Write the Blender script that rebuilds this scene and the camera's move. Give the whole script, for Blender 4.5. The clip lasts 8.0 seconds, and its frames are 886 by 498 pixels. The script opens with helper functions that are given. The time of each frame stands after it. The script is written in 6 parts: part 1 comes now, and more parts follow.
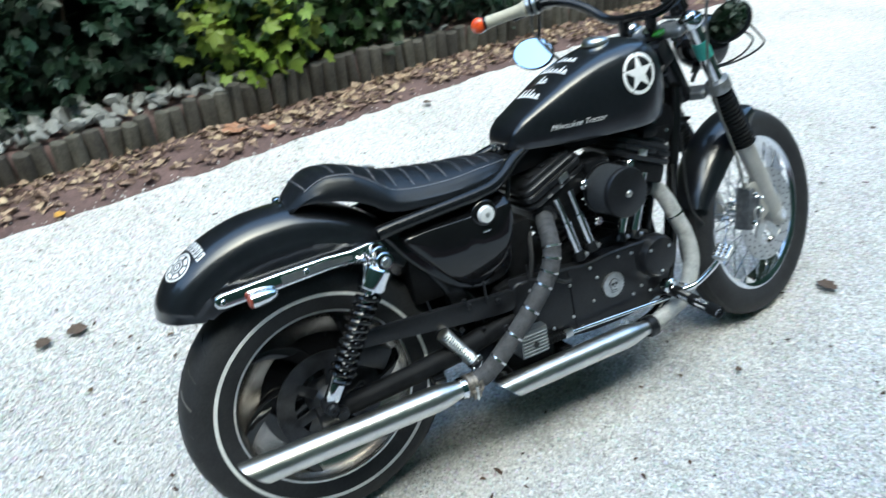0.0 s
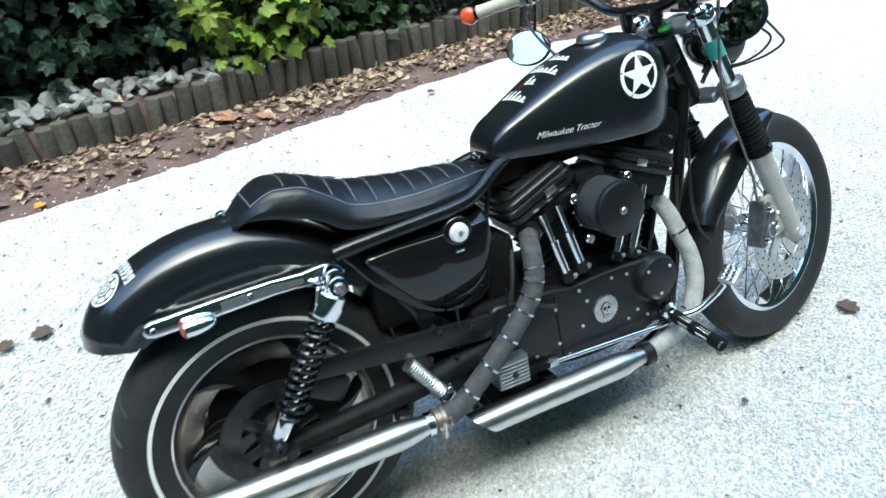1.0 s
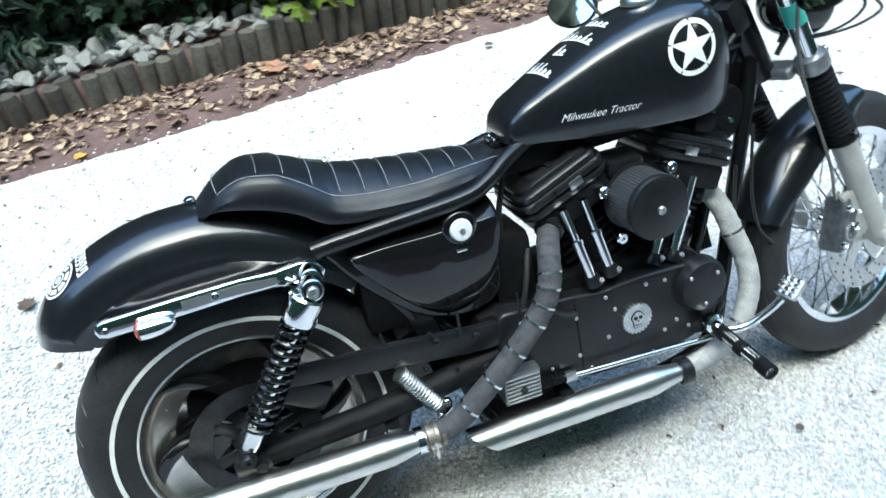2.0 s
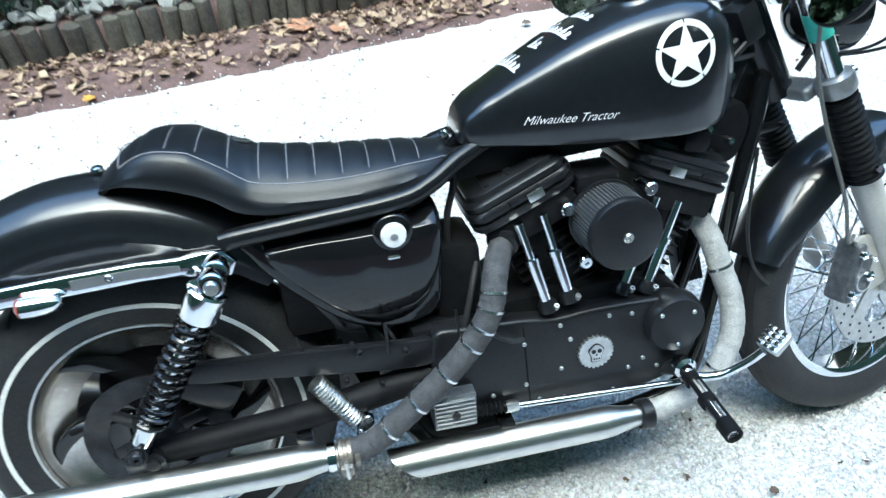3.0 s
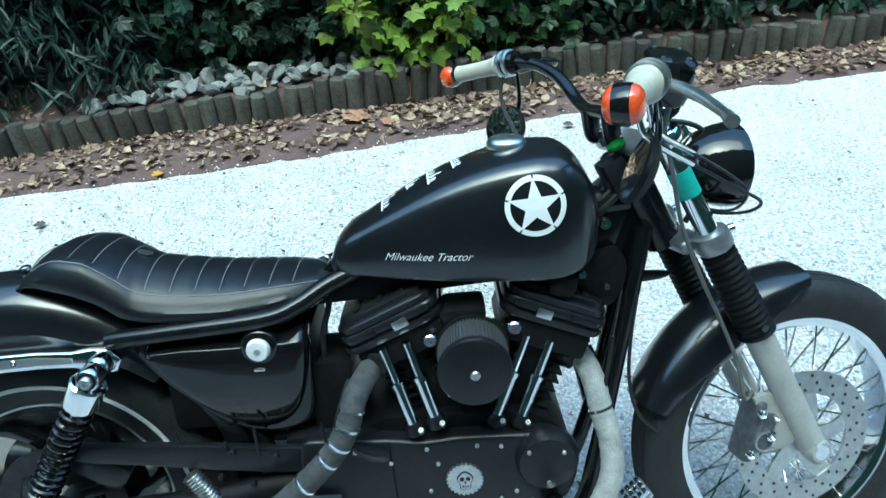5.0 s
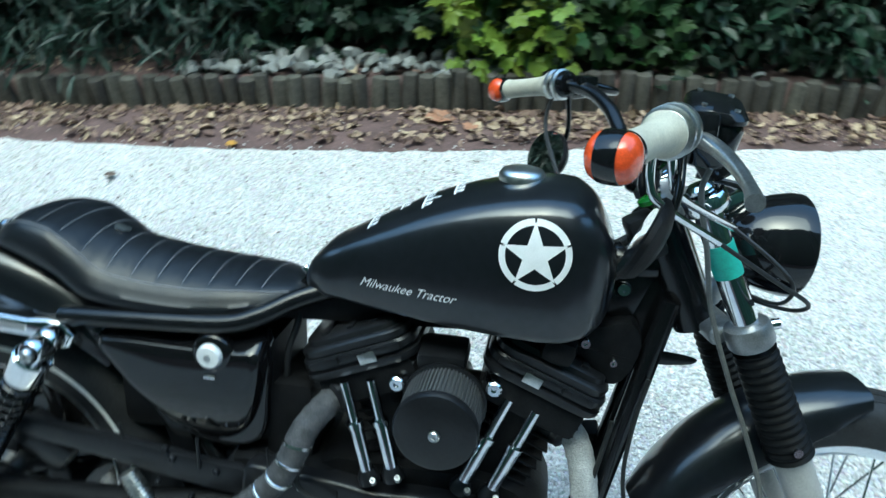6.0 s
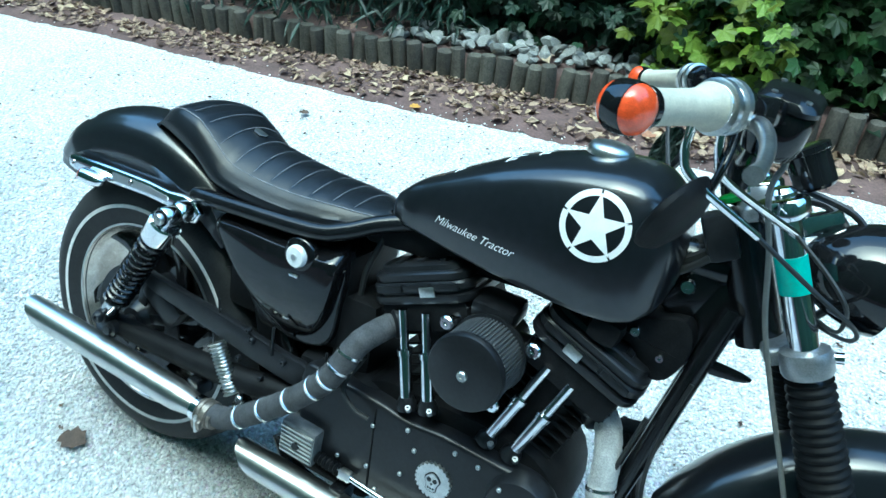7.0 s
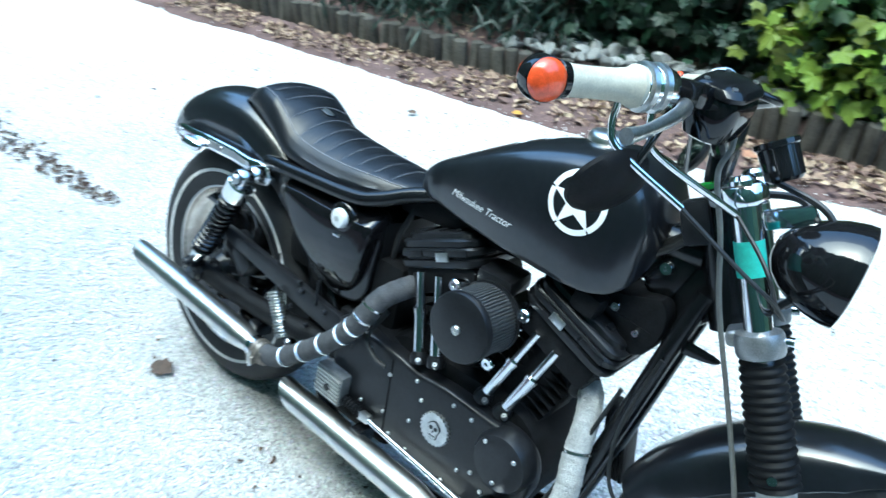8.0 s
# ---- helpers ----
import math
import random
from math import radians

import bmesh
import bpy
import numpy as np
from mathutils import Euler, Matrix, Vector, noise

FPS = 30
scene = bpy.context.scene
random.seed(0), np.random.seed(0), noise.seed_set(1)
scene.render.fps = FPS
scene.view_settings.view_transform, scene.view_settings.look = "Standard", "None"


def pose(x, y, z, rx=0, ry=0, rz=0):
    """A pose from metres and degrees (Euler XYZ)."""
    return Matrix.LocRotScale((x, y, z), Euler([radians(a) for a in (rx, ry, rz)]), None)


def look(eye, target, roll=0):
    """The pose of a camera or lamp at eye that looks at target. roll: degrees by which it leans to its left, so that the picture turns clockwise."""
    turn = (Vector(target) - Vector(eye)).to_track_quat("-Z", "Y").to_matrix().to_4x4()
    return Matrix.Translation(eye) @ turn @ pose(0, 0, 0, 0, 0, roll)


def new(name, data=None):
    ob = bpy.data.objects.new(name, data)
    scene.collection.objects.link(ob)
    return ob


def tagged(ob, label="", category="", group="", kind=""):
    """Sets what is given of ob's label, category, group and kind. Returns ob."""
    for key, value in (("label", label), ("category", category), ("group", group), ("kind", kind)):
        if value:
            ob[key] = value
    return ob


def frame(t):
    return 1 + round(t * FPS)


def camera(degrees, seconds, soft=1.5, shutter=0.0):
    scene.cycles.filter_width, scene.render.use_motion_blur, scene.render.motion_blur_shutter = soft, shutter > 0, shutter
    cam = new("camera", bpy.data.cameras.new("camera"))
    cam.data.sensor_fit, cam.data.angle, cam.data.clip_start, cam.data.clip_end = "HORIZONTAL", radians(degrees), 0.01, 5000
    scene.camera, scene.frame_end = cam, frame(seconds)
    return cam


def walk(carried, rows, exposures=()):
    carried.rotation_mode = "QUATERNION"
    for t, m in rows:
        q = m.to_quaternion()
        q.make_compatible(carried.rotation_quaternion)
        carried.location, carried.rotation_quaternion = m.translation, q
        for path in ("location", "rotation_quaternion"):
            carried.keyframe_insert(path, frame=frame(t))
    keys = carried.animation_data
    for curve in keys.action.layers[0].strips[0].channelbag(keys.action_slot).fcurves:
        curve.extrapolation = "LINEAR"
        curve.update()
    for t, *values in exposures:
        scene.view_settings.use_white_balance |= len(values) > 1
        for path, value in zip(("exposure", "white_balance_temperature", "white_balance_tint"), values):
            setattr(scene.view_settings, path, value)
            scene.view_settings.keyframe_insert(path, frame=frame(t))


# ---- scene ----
cam = camera(64.6, 8.0, soft=1.4, shutter=0.5)
PATH = [
    (0, (-0.297, -1.098, 1.508), (0.505, 0.366, 0.407), -3.7),
    (0.5, (-0.21, -1.074, 1.473), (0.436, 0.426, 0.318), -4.6),
    (1, (-0.101, -0.989, 1.476), (0.629, 0.482, 0.335), -3.7),
    (1.5, (-0.006, -0.889, 1.449), (0.695, 0.532, 0.229), -5.1),
    (1.7, (0.04, -0.87, 1.441), (0.656, 0.572, 0.2), -6.0),
    (2.8, (0.34, -0.829, 1.407), (0.661, 0.685, 0.14), -3.0),
    (3, (0.362, -0.778, 1.384), (0.691, 0.7, 0.077), -2.8),
    (3.5, (0.415, -0.717, 1.374), (0.739, 0.718, 0.019), -2.1),
    (3.8, (0.49, -0.756, 1.404), (0.736, 0.731, 0.088), -2.8),
    (4, (0.594, -0.817, 1.447), (0.831, 0.774, 0.259), -0.4),
    (4.5, (0.731, -0.882, 1.49), (0.856, 0.767, 0.366), -2.5),
    (4.7, (0.768, -0.878, 1.496), (0.837, 0.76, 0.349), -3.9),
    (5.8, (0.922, -0.695, 1.457), (0.766, 0.959, 0.343), -2.2),
    (6, (0.976, -0.675, 1.436), (0.717, 0.961, 0.315), -0.2),
    (6.5, (1.106, -0.677, 1.409), (0.507, 0.858, 0.276), 3.2),
    (7, (1.168, -0.699, 1.396), (0.421, 0.773, 0.267), 3.4),
    (7.5, (1.278, -0.732, 1.396), (0.464, 0.703, 0.265), 4.9),
    (8, (1.424, -0.717, 1.412), (0.359, 0.565, 0.306), 1.8),
]
walk(cam, [(t, look(eye, target, roll)) for t, eye, target, roll in PATH],
     exposures=((0.0, 2.19, 5860, -9), (0.5, 2.42, 5850, -11), (1.0, 2.48, 5820, -10), (1.5, 2.50, 5800, -9), (3.0, 2.77, 5560, -10), (3.5, 2.73, 5480, -12), (4.5, 2.40, 5020, -24), (6.0, 2.05, 5330, -19), (6.5, 2.45, 4920, -25), (7.0, 2.48, 4920, -25), (7.5, 2.60, 4900, -22), (8.0, 2.77, 5200, -14)))

# ---- light: overcast evening sky with a broad, weak sun ----
SUN_EL, SUN_AZ = 70.0, 195.0
world = bpy.data.worlds.new("evening_sky")
scene.world = world
world.use_nodes = True
wn = world.node_tree.nodes
wl = world.node_tree.links
wn.clear()
sky = wn.new("ShaderNodeTexSky")
sky.sky_type, sky.sun_disc = "NISHITA", False
sky.sun_elevation, sky.sun_rotation = radians(SUN_EL), radians(SUN_AZ)
sky.dust_density, sky.ozone_density = 3.0, 1.0
bg = wn.new("ShaderNodeBackground")
bg.inputs["Strength"].default_value = 0.15
wout = wn.new("ShaderNodeOutputWorld")
haze = wn.new("ShaderNodeHueSaturation")
haze.inputs["Saturation"].default_value = 1.15
wl.new(sky.outputs[0], haze.inputs["Color"])
wl.new(haze.outputs[0], bg.inputs["Color"])
wl.new(bg.outputs[0], wout.inputs["Surface"])
sun_data = bpy.data.lights.new("sun", "SUN")
sun_data.energy, sun_data.angle, sun_data.color = 0.6, radians(60), (1.0, 0.90, 0.78)
sun = new("sun", sun_data)
sd = Vector((math.sin(radians(SUN_AZ)) * math.cos(radians(SUN_EL)), math.cos(radians(SUN_AZ)) * math.cos(radians(SUN_EL)), math.sin(radians(SUN_EL))))
sun.matrix_world = look(sd * 30, (0, 0, 0))

# ---- materials ----
def material(name, color, rough=0.5, metal=0.0, var=0.25, scale=30.0, bump=0.0, bscale=200.0, coat=0.0, color2=None,
             rvar=0.15, per_object=0.0, per_island=0.0, trans=0.0, spec=0.5, fine=8.0, coat_rough=0.06):
    """A principled surface with colour variation at two scales, uneven gloss and fine relief."""
    m = bpy.data.materials.new(name)
    m.use_nodes = True
    nt = m.node_tree
    n, l = nt.nodes, nt.links
    p = n["Principled BSDF"]
    tc = n.new("ShaderNodeTexCoord")
    big = n.new("ShaderNodeTexNoise")
    big.inputs["Scale"].default_value, big.inputs["Detail"].default_value = scale, 5
    small = n.new("ShaderNodeTexNoise")
    small.inputs["Scale"].default_value, small.inputs["Detail"].default_value = scale * fine, 3
    l.new(tc.outputs["Object"], big.inputs["Vector"])
    l.new(tc.outputs["Object"], small.inputs["Vector"])
    mixn = n.new("ShaderNodeMath")
    mixn.operation = "MULTIPLY_ADD"
    mixn.inputs[1].default_value = 0.45
    l.new(small.outputs["Fac"], mixn.inputs[0])
    half = n.new("ShaderNodeMath")
    half.operation = "MULTIPLY"
    half.inputs[1].default_value = 0.55
    l.new(big.outputs["Fac"], half.inputs[0])
    l.new(half.outputs[0], mixn.inputs[2])
    ramp = n.new("ShaderNodeValToRGB")
    c1 = Vector(color)
    c2 = Vector(color2) if color2 else c1 * (1 + var)
    c0 = c1 * (1 - var)
    ramp.color_ramp.elements[0].position, ramp.color_ramp.elements[1].position = 0.34, 0.66
    ramp.color_ramp.elements[0].color = (*c0, 1)
    ramp.color_ramp.elements[1].color = (*[min(1, v) for v in c2], 1)
    l.new(mixn.outputs[0], ramp.inputs["Fac"])
    out = ramp.outputs["Color"]
    if per_object or per_island:
        src = n.new("ShaderNodeObjectInfo") if per_object else n.new("ShaderNodeNewGeometry")
        rnd = src.outputs["Random"] if per_object else src.outputs["Random Per Island"]
        amount = per_object or per_island
        mr = n.new("ShaderNodeMapRange")
        mr.inputs["To Min"].default_value, mr.inputs["To Max"].default_value = 1 - amount, 1 + amount
        l.new(rnd, mr.inputs["Value"])
        hsv = n.new("ShaderNodeHueSaturation")
        l.new(mr.outputs[0], hsv.inputs["Value"])
        l.new(out, hsv.inputs["Color"])
        mh = n.new("ShaderNodeMapRange")
        mh.inputs["To Min"].default_value, mh.inputs["To Max"].default_value = 0.5 - amount * 0.05, 0.5 + amount * 0.05
        l.new(rnd, mh.inputs["Value"])
        l.new(mh.outputs[0], hsv.inputs["Hue"])
        out = hsv.outputs["Color"]
    l.new(out, p.inputs["Base Color"])
    rr = n.new("ShaderNodeMapRange")
    rr.inputs["To Min"].default_value, rr.inputs["To Max"].default_value = max(0.02, rough * (1 - rvar)), min(1, rough * (1 + rvar))
    l.new(mixn.outputs[0], rr.inputs["Value"])
    l.new(rr.outputs[0], p.inputs["Roughness"])
    p.inputs["Metallic"].default_value = metal
    p.inputs["Specular IOR Level"].default_value = spec
    if coat:
        p.inputs["Coat Weight"].default_value, p.inputs["Coat Roughness"].default_value = coat, coat_rough
    if bump:
        bn = n.new("ShaderNodeTexNoise")
        bn.inputs["Scale"].default_value, bn.inputs["Detail"].default_value = bscale, 4
        l.new(tc.outputs["Object"], bn.inputs["Vector"])
        b = n.new("ShaderNodeBump")
        b.inputs["Strength"].default_value, b.inputs["Distance"].default_value = min(1, bump), 0.004
        l.new(bn.outputs["Fac"], b.inputs["Height"])
        l.new(b.outputs["Normal"], p.inputs["Normal"])
    if trans:
        tr = n.new("ShaderNodeBsdfTranslucent")
        l.new(out, tr.inputs["Color"])
        mx = n.new("ShaderNodeMixShader")
        mx.inputs[0].default_value = trans
        l.new(p.outputs[0], mx.inputs[1])
        l.new(tr.outputs[0], mx.inputs[2])
        l.new(mx.outputs[0], n["Material Output"].inputs["Surface"])
    return m


PAINT = material("satin_black_paint", (0.0075, 0.0085, 0.0112), 0.32, var=0.3, scale=9, bump=0.008, bscale=420, rvar=0.18, spec=0.3, coat=0.95, coat_rough=0.14)
GLOSS = material("gloss_black_paint", (0.0068, 0.0069, 0.0080), 0.07, var=0.3, scale=12, spec=0.55)
FRAME = material("frame_black_paint", (0.0070, 0.0074, 0.0086), 0.2, var=0.4, scale=25, bump=0.02, spec=0.42)
WRINKLE = material("wrinkle_black_engine", (0.0075, 0.0077, 0.0087), 0.5, var=0.5, scale=40, bump=0.25, bscale=700, spec=0.14)
COVER = material("black_engine_cover", (0.0105, 0.011, 0.013), 0.32, var=0.4, scale=18, bump=0.05, bscale=500, spec=0.36)
VINYL = material("black_vinyl", (0.0085, 0.0098, 0.0128), 0.33, var=0.3, scale=20, bump=0.12, bscale=900, spec=0.42)
THREAD = material("grey_thread", (0.17, 0.17, 0.185), 0.7, scale=300)
RUBBER = material("tyre_rubber", (0.019, 0.0194, 0.021), 0.58, var=0.45, scale=25, bump=0.12, bscale=350, spec=0.35)
BOOT = material("rubber_boot", (0.005, 0.0052, 0.0058), 0.55, var=0.3, scale=30, bump=0.05, spec=0.16)
WHITELINE = material("white_line_rubber", (0.72, 0.72, 0.70), 0.6, var=0.15, scale=40)
CHROME = material("chrome", (0.82, 0.83, 0.85), 0.09, 1.0, var=0.06, scale=20, rvar=0.5)
DULL = material("worn_alloy", (0.62, 0.62, 0.60), 0.33, 1.0, var=0.2, scale=60, bump=0.05)
STEEL = material("brushed_steel", (0.66, 0.65, 0.62), 0.30, 1.0, var=0.08, scale=6, rvar=0.12)
RIMALLOY = material("machined_rim", (0.62, 0.58, 0.53), 0.26, 1.0, var=0.25, scale=25)
DISC = material("drilled_disc_steel", (0.55, 0.55, 0.54), 0.34, 1.0, var=0.2, scale=50)
LEG = material("silver_fork_paint", (0.44, 0.43, 0.40), 0.42, 0.25, var=0.12, scale=30, bump=0.04)
WRAP = material("grey_heat_wrap", (0.058, 0.058, 0.062), 0.75, var=0.5, scale=45, bump=0.6, bscale=500)
WRAPL = material("pale_heat_wrap", (0.40, 0.40, 0.385), 0.85, var=0.3, scale=45, bump=0.7, bscale=420)
BAND = material("steel_tie", (0.75, 0.75, 0.75), 0.25, 1.0, scale=80)
WHITE = material("white_vinyl", (0.82, 0.83, 0.84), 0.45, var=0.05, scale=60)
CREAM = material("cream_rubber_grip", (0.50, 0.475, 0.38), 0.6, var=0.15, scale=60, bump=0.1)
ORANGE = material("orange_lens", (0.72, 0.088, 0.022), 0.18, var=0.25, scale=120, coat=0.6)
LENSR = material("dull_red_lens", (0.27, 0.055, 0.035), 0.25, var=0.25, scale=120, coat=0.3)
TAPE = material("green_tape", (0.085, 0.42, 0.33), 0.5, var=0.2, scale=90)
GREEN = material("green_glass_level", (0.025, 0.12, 0.015), 0.25, scale=60)
CLAMP = material("grey_clamp_metal", (0.26, 0.265, 0.27), 0.38, 0.6, var=0.25, scale=60, bump=0.05)
RUST = material("rusty_clamp", (0.27, 0.24, 0.205), 0.45, 0.8, var=0.5, scale=90, bump=0.3)
BRAID = material("braided_steel", (0.42, 0.42, 0.42), 0.25, 1.0, var=0.35, scale=200, bump=0.2, bscale=900)
CALIPER = material("dark_anodised_caliper", (0.10, 0.105, 0.115), 0.42, 0.5, var=0.5, scale=60, bump=0.1)
DARKDISC = material("dark_disc_steel", (0.045, 0.046, 0.05), 0.4, 0.9, var=0.4, scale=50)
CABLE = material("black_cable", (0.015, 0.015, 0.015), 0.45, scale=60)
CABLEG = material("grey_cable", (0.13, 0.13, 0.12), 0.45, scale=60)
FILTER = material("filter_mesh", (0.075, 0.078, 0.082), 0.5, 0.3, var=0.4, scale=200, bump=0.3, bscale=900)
CAPALLOY = material("satin_alloy_cap", (0.88, 0.88, 0.88), 0.5, 0.25, var=0.05, scale=40)
MIRROR = material("mirror_glass", (0.9, 0.9, 0.9), 0.02, 1.0, var=0.01, scale=5)
GLASSY = material("headlamp_glass", (0.5, 0.52, 0.55), 0.05, 0.6, scale=10)

# ---- mesh helpers ----
def part(name, bm, mat, parent, label="", smooth=True, kind=""):
    me = bpy.data.meshes.new(name)
    bmesh.ops.recalc_face_normals(bm, faces=bm.faces[:])
    bm.to_mesh(me)
    bm.free()
    me.materials.append(mat)
    if smooth:
        me.polygons.foreach_set("use_smooth", [True] * len(me.polygons))
        me.set_sharp_from_angle(angle=radians(38))
    ob = new(name, me)
    ob.parent = parent
    if label or kind:
        tagged(ob, label, kind=kind)
    return ob


def spline(pts, step=6):
    """Catmull-Rom through the points."""
    P = [Vector(p) for p in pts]
    if len(P) < 3:
        return P
    P = [P[0] * 2 - P[1]] + P + [P[-1] * 2 - P[-2]]
    out = []
    for i in range(1, len(P) - 2):
        a, b, c, d = P[i - 1:i + 3]
        for k in range(step):
            t = k / step
            out.append(0.5 * ((2 * b) + (c - a) * t + (2 * a - 5 * b + 4 * c - d) * t * t + (3 * b - a - 3 * c + d) * t ** 3))
    out.append(P[-2])
    return out


def skin(rings, closed=True, caps=True, bm=None):
    """Quads between rings of points."""
    bm = bm or bmesh.new()
    vs = [[bm.verts.new(p) for p in r] for r in rings]
    n = len(rings[0])
    for a, b in zip(vs, vs[1:]):
        for i in range(n if closed else n - 1):
            j = (i + 1) % n
            bm.faces.new((a[i], a[j], b[j], b[i]))
    if caps and closed:
        bm.faces.new(vs[0][::-1])
        bm.faces.new(vs[-1])
    return bm


def tube(pts, r, seg=12, step=6, bm=None, caps=True, ribs=0.0, pitch=0.01):
    """A round tube along a smooth line; r is one radius or one for each point."""
    line = spline(pts, step)
    m = len(line)
    if not isinstance(r, (int, float)):
        rr = np.interp(np.linspace(0, 1, m), np.linspace(0, 1, len(r)), r)
    else:
        rr = np.full(m, r)
    up = Vector((0.13, 0.92, 0.35)).normalized()
    rings, run = [], 0.0
    for i, p in enumerate(line):
        t = (line[min(i + 1, m - 1)] - line[max(i - 1, 0)]).normalized()
        u = (up - t * up.dot(t)).normalized()
        up = u
        v = t.cross(u)
        if i:
            run += (p - line[i - 1]).length
        rad = float(rr[i]) + (ribs * (math.sin(run / pitch * 2 * math.pi) if pitch < 0.015 else 2 * ((run / pitch) % 1) - 1) if ribs else 0)
        rings.append([p + rad * (math.cos(a) * u + math.sin(a) * v) for a in np.linspace(0, 2 * math.pi, seg, endpoint=False)])
    return skin(rings, caps=caps, bm=bm)


def rod(a, b, r, seg=12, bm=None, r2=None):
    return tube([a, b], [r, r if r2 is None else r2], seg, bm=bm)


def lathe(profile, origin, axis, seg=32, bm=None, caps=True):
    """A turned body: (radius, distance along the axis) pairs."""
    origin, axis = Vector(origin), Vector(axis).normalized()
    u = axis.orthogonal().normalized()
    v = axis.cross(u)
    rings = [[origin + axis * h + max(r, 1e-4) * (math.cos(a) * u + math.sin(a) * v) for a in np.linspace(0, 2 * math.pi, seg, endpoint=False)] for r, h in profile]
    return skin(rings, caps=caps, bm=bm)


def ring(profile, origin, axis, seg=64, bm=None):
    """A turned ring: the closed (radius, distance) profile goes round the axis."""
    bm = bm or bmesh.new()
    origin, axis = Vector(origin), Vector(axis).normalized()
    u = axis.orthogonal().normalized()
    v = axis.cross(u)
    vs = [[bm.verts.new(origin + axis * h + r * (math.cos(a) * u + math.sin(a) * v)) for r, h in profile] for a in np.linspace(0, 2 * math.pi, seg, endpoint=False)]
    n = len(profile)
    for i in range(seg):
        a, b = vs[i], vs[(i + 1) % seg]
        for k in range(n):
            bm.faces.new((a[k], a[(k + 1) % n], b[(k + 1) % n], b[k]))
    return bm


def block(size, m, bevel=0.004, bm=None, seg=2):
    """A box with rounded edges at a pose."""
    t = bmesh.new()
    bmesh.ops.create_cube(t, size=1)
    bmesh.ops.scale(t, vec=size, verts=t.verts[:])
    if bevel:
        bmesh.ops.bevel(t, geom=t.edges[:], offset=bevel, segments=seg, profile=0.6, affect="EDGES")
    t.transform(m)
    return merge(bm, t)


def merge(bm, t):
    if bm is None:
        return t
    me = bpy.data.meshes.new("tmp")
    t.to_mesh(me)
    t.free()
    bm.from_mesh(me)
    bpy.data.meshes.remove(me)
    return bm


def slab(outline, y0, y1, bevel=0.004, bm=None, seg=2):
    """An (x, z) outline given depth from y0 to y1, its edges rounded."""
    t = bmesh.new()
    a = [t.verts.new((x, y0, z)) for x, z in outline]
    f = t.faces.new(a)
    r = bmesh.ops.extrude_face_region(t, geom=[f])
    for v in r["geom"]:
        if isinstance(v, bmesh.types.BMVert):
            v.co.y = y1
    bmesh.ops.recalc_face_normals(t, faces=t.faces[:])
    if bevel:
        es = [e for e in t.edges if abs(e.verts[0].co.y - e.verts[1].co.y) < 1e-6]
        bmesh.ops.bevel(t, geom=es, offset=bevel, segments=seg, profile=0.6, affect="EDGES")
    return merge(bm, t)


def smooth_outline(pts, step=5):
    """A closed smooth outline through (x, z) points."""
    n = len(pts)
    out = []
    for i in range(n):
        a, b, c, d = (Vector(pts[(i + k) % n]) for k in (-1, 0, 1, 2))
        for k in range(step):
            t = k / step
            q = 0.5 * ((2 * b) + (c - a) * t + (2 * a - 5 * b + 4 * c - d) * t * t + (3 * b - a - 3 * c + d) * t ** 3)
            out.append((q.x, q.y))
    return out


def curve1(xs, keys):
    """Smooth interpolation of (x, value...) keys at xs."""
    keys = np.array(keys, float)
    res = []
    kx = keys[:, 0]
    for c in range(1, keys.shape[1]):
        y = keys[:, c]
        d = np.gradient(y, kx)
        out = []
        for x in xs:
            i = int(np.clip(np.searchsorted(kx, x) - 1, 0, len(kx) - 2))
            h = kx[i + 1] - kx[i]
            t = float(np.clip((x - kx[i]) / h, 0, 1))
            out.append((2 * t ** 3 - 3 * t * t + 1) * y[i] + (t ** 3 - 2 * t * t + t) * h * d[i] + (-2 * t ** 3 + 3 * t * t) * y[i + 1] + (t ** 3 - t * t) * h * d[i + 1])
        res.append(out)
    return np.array(res)


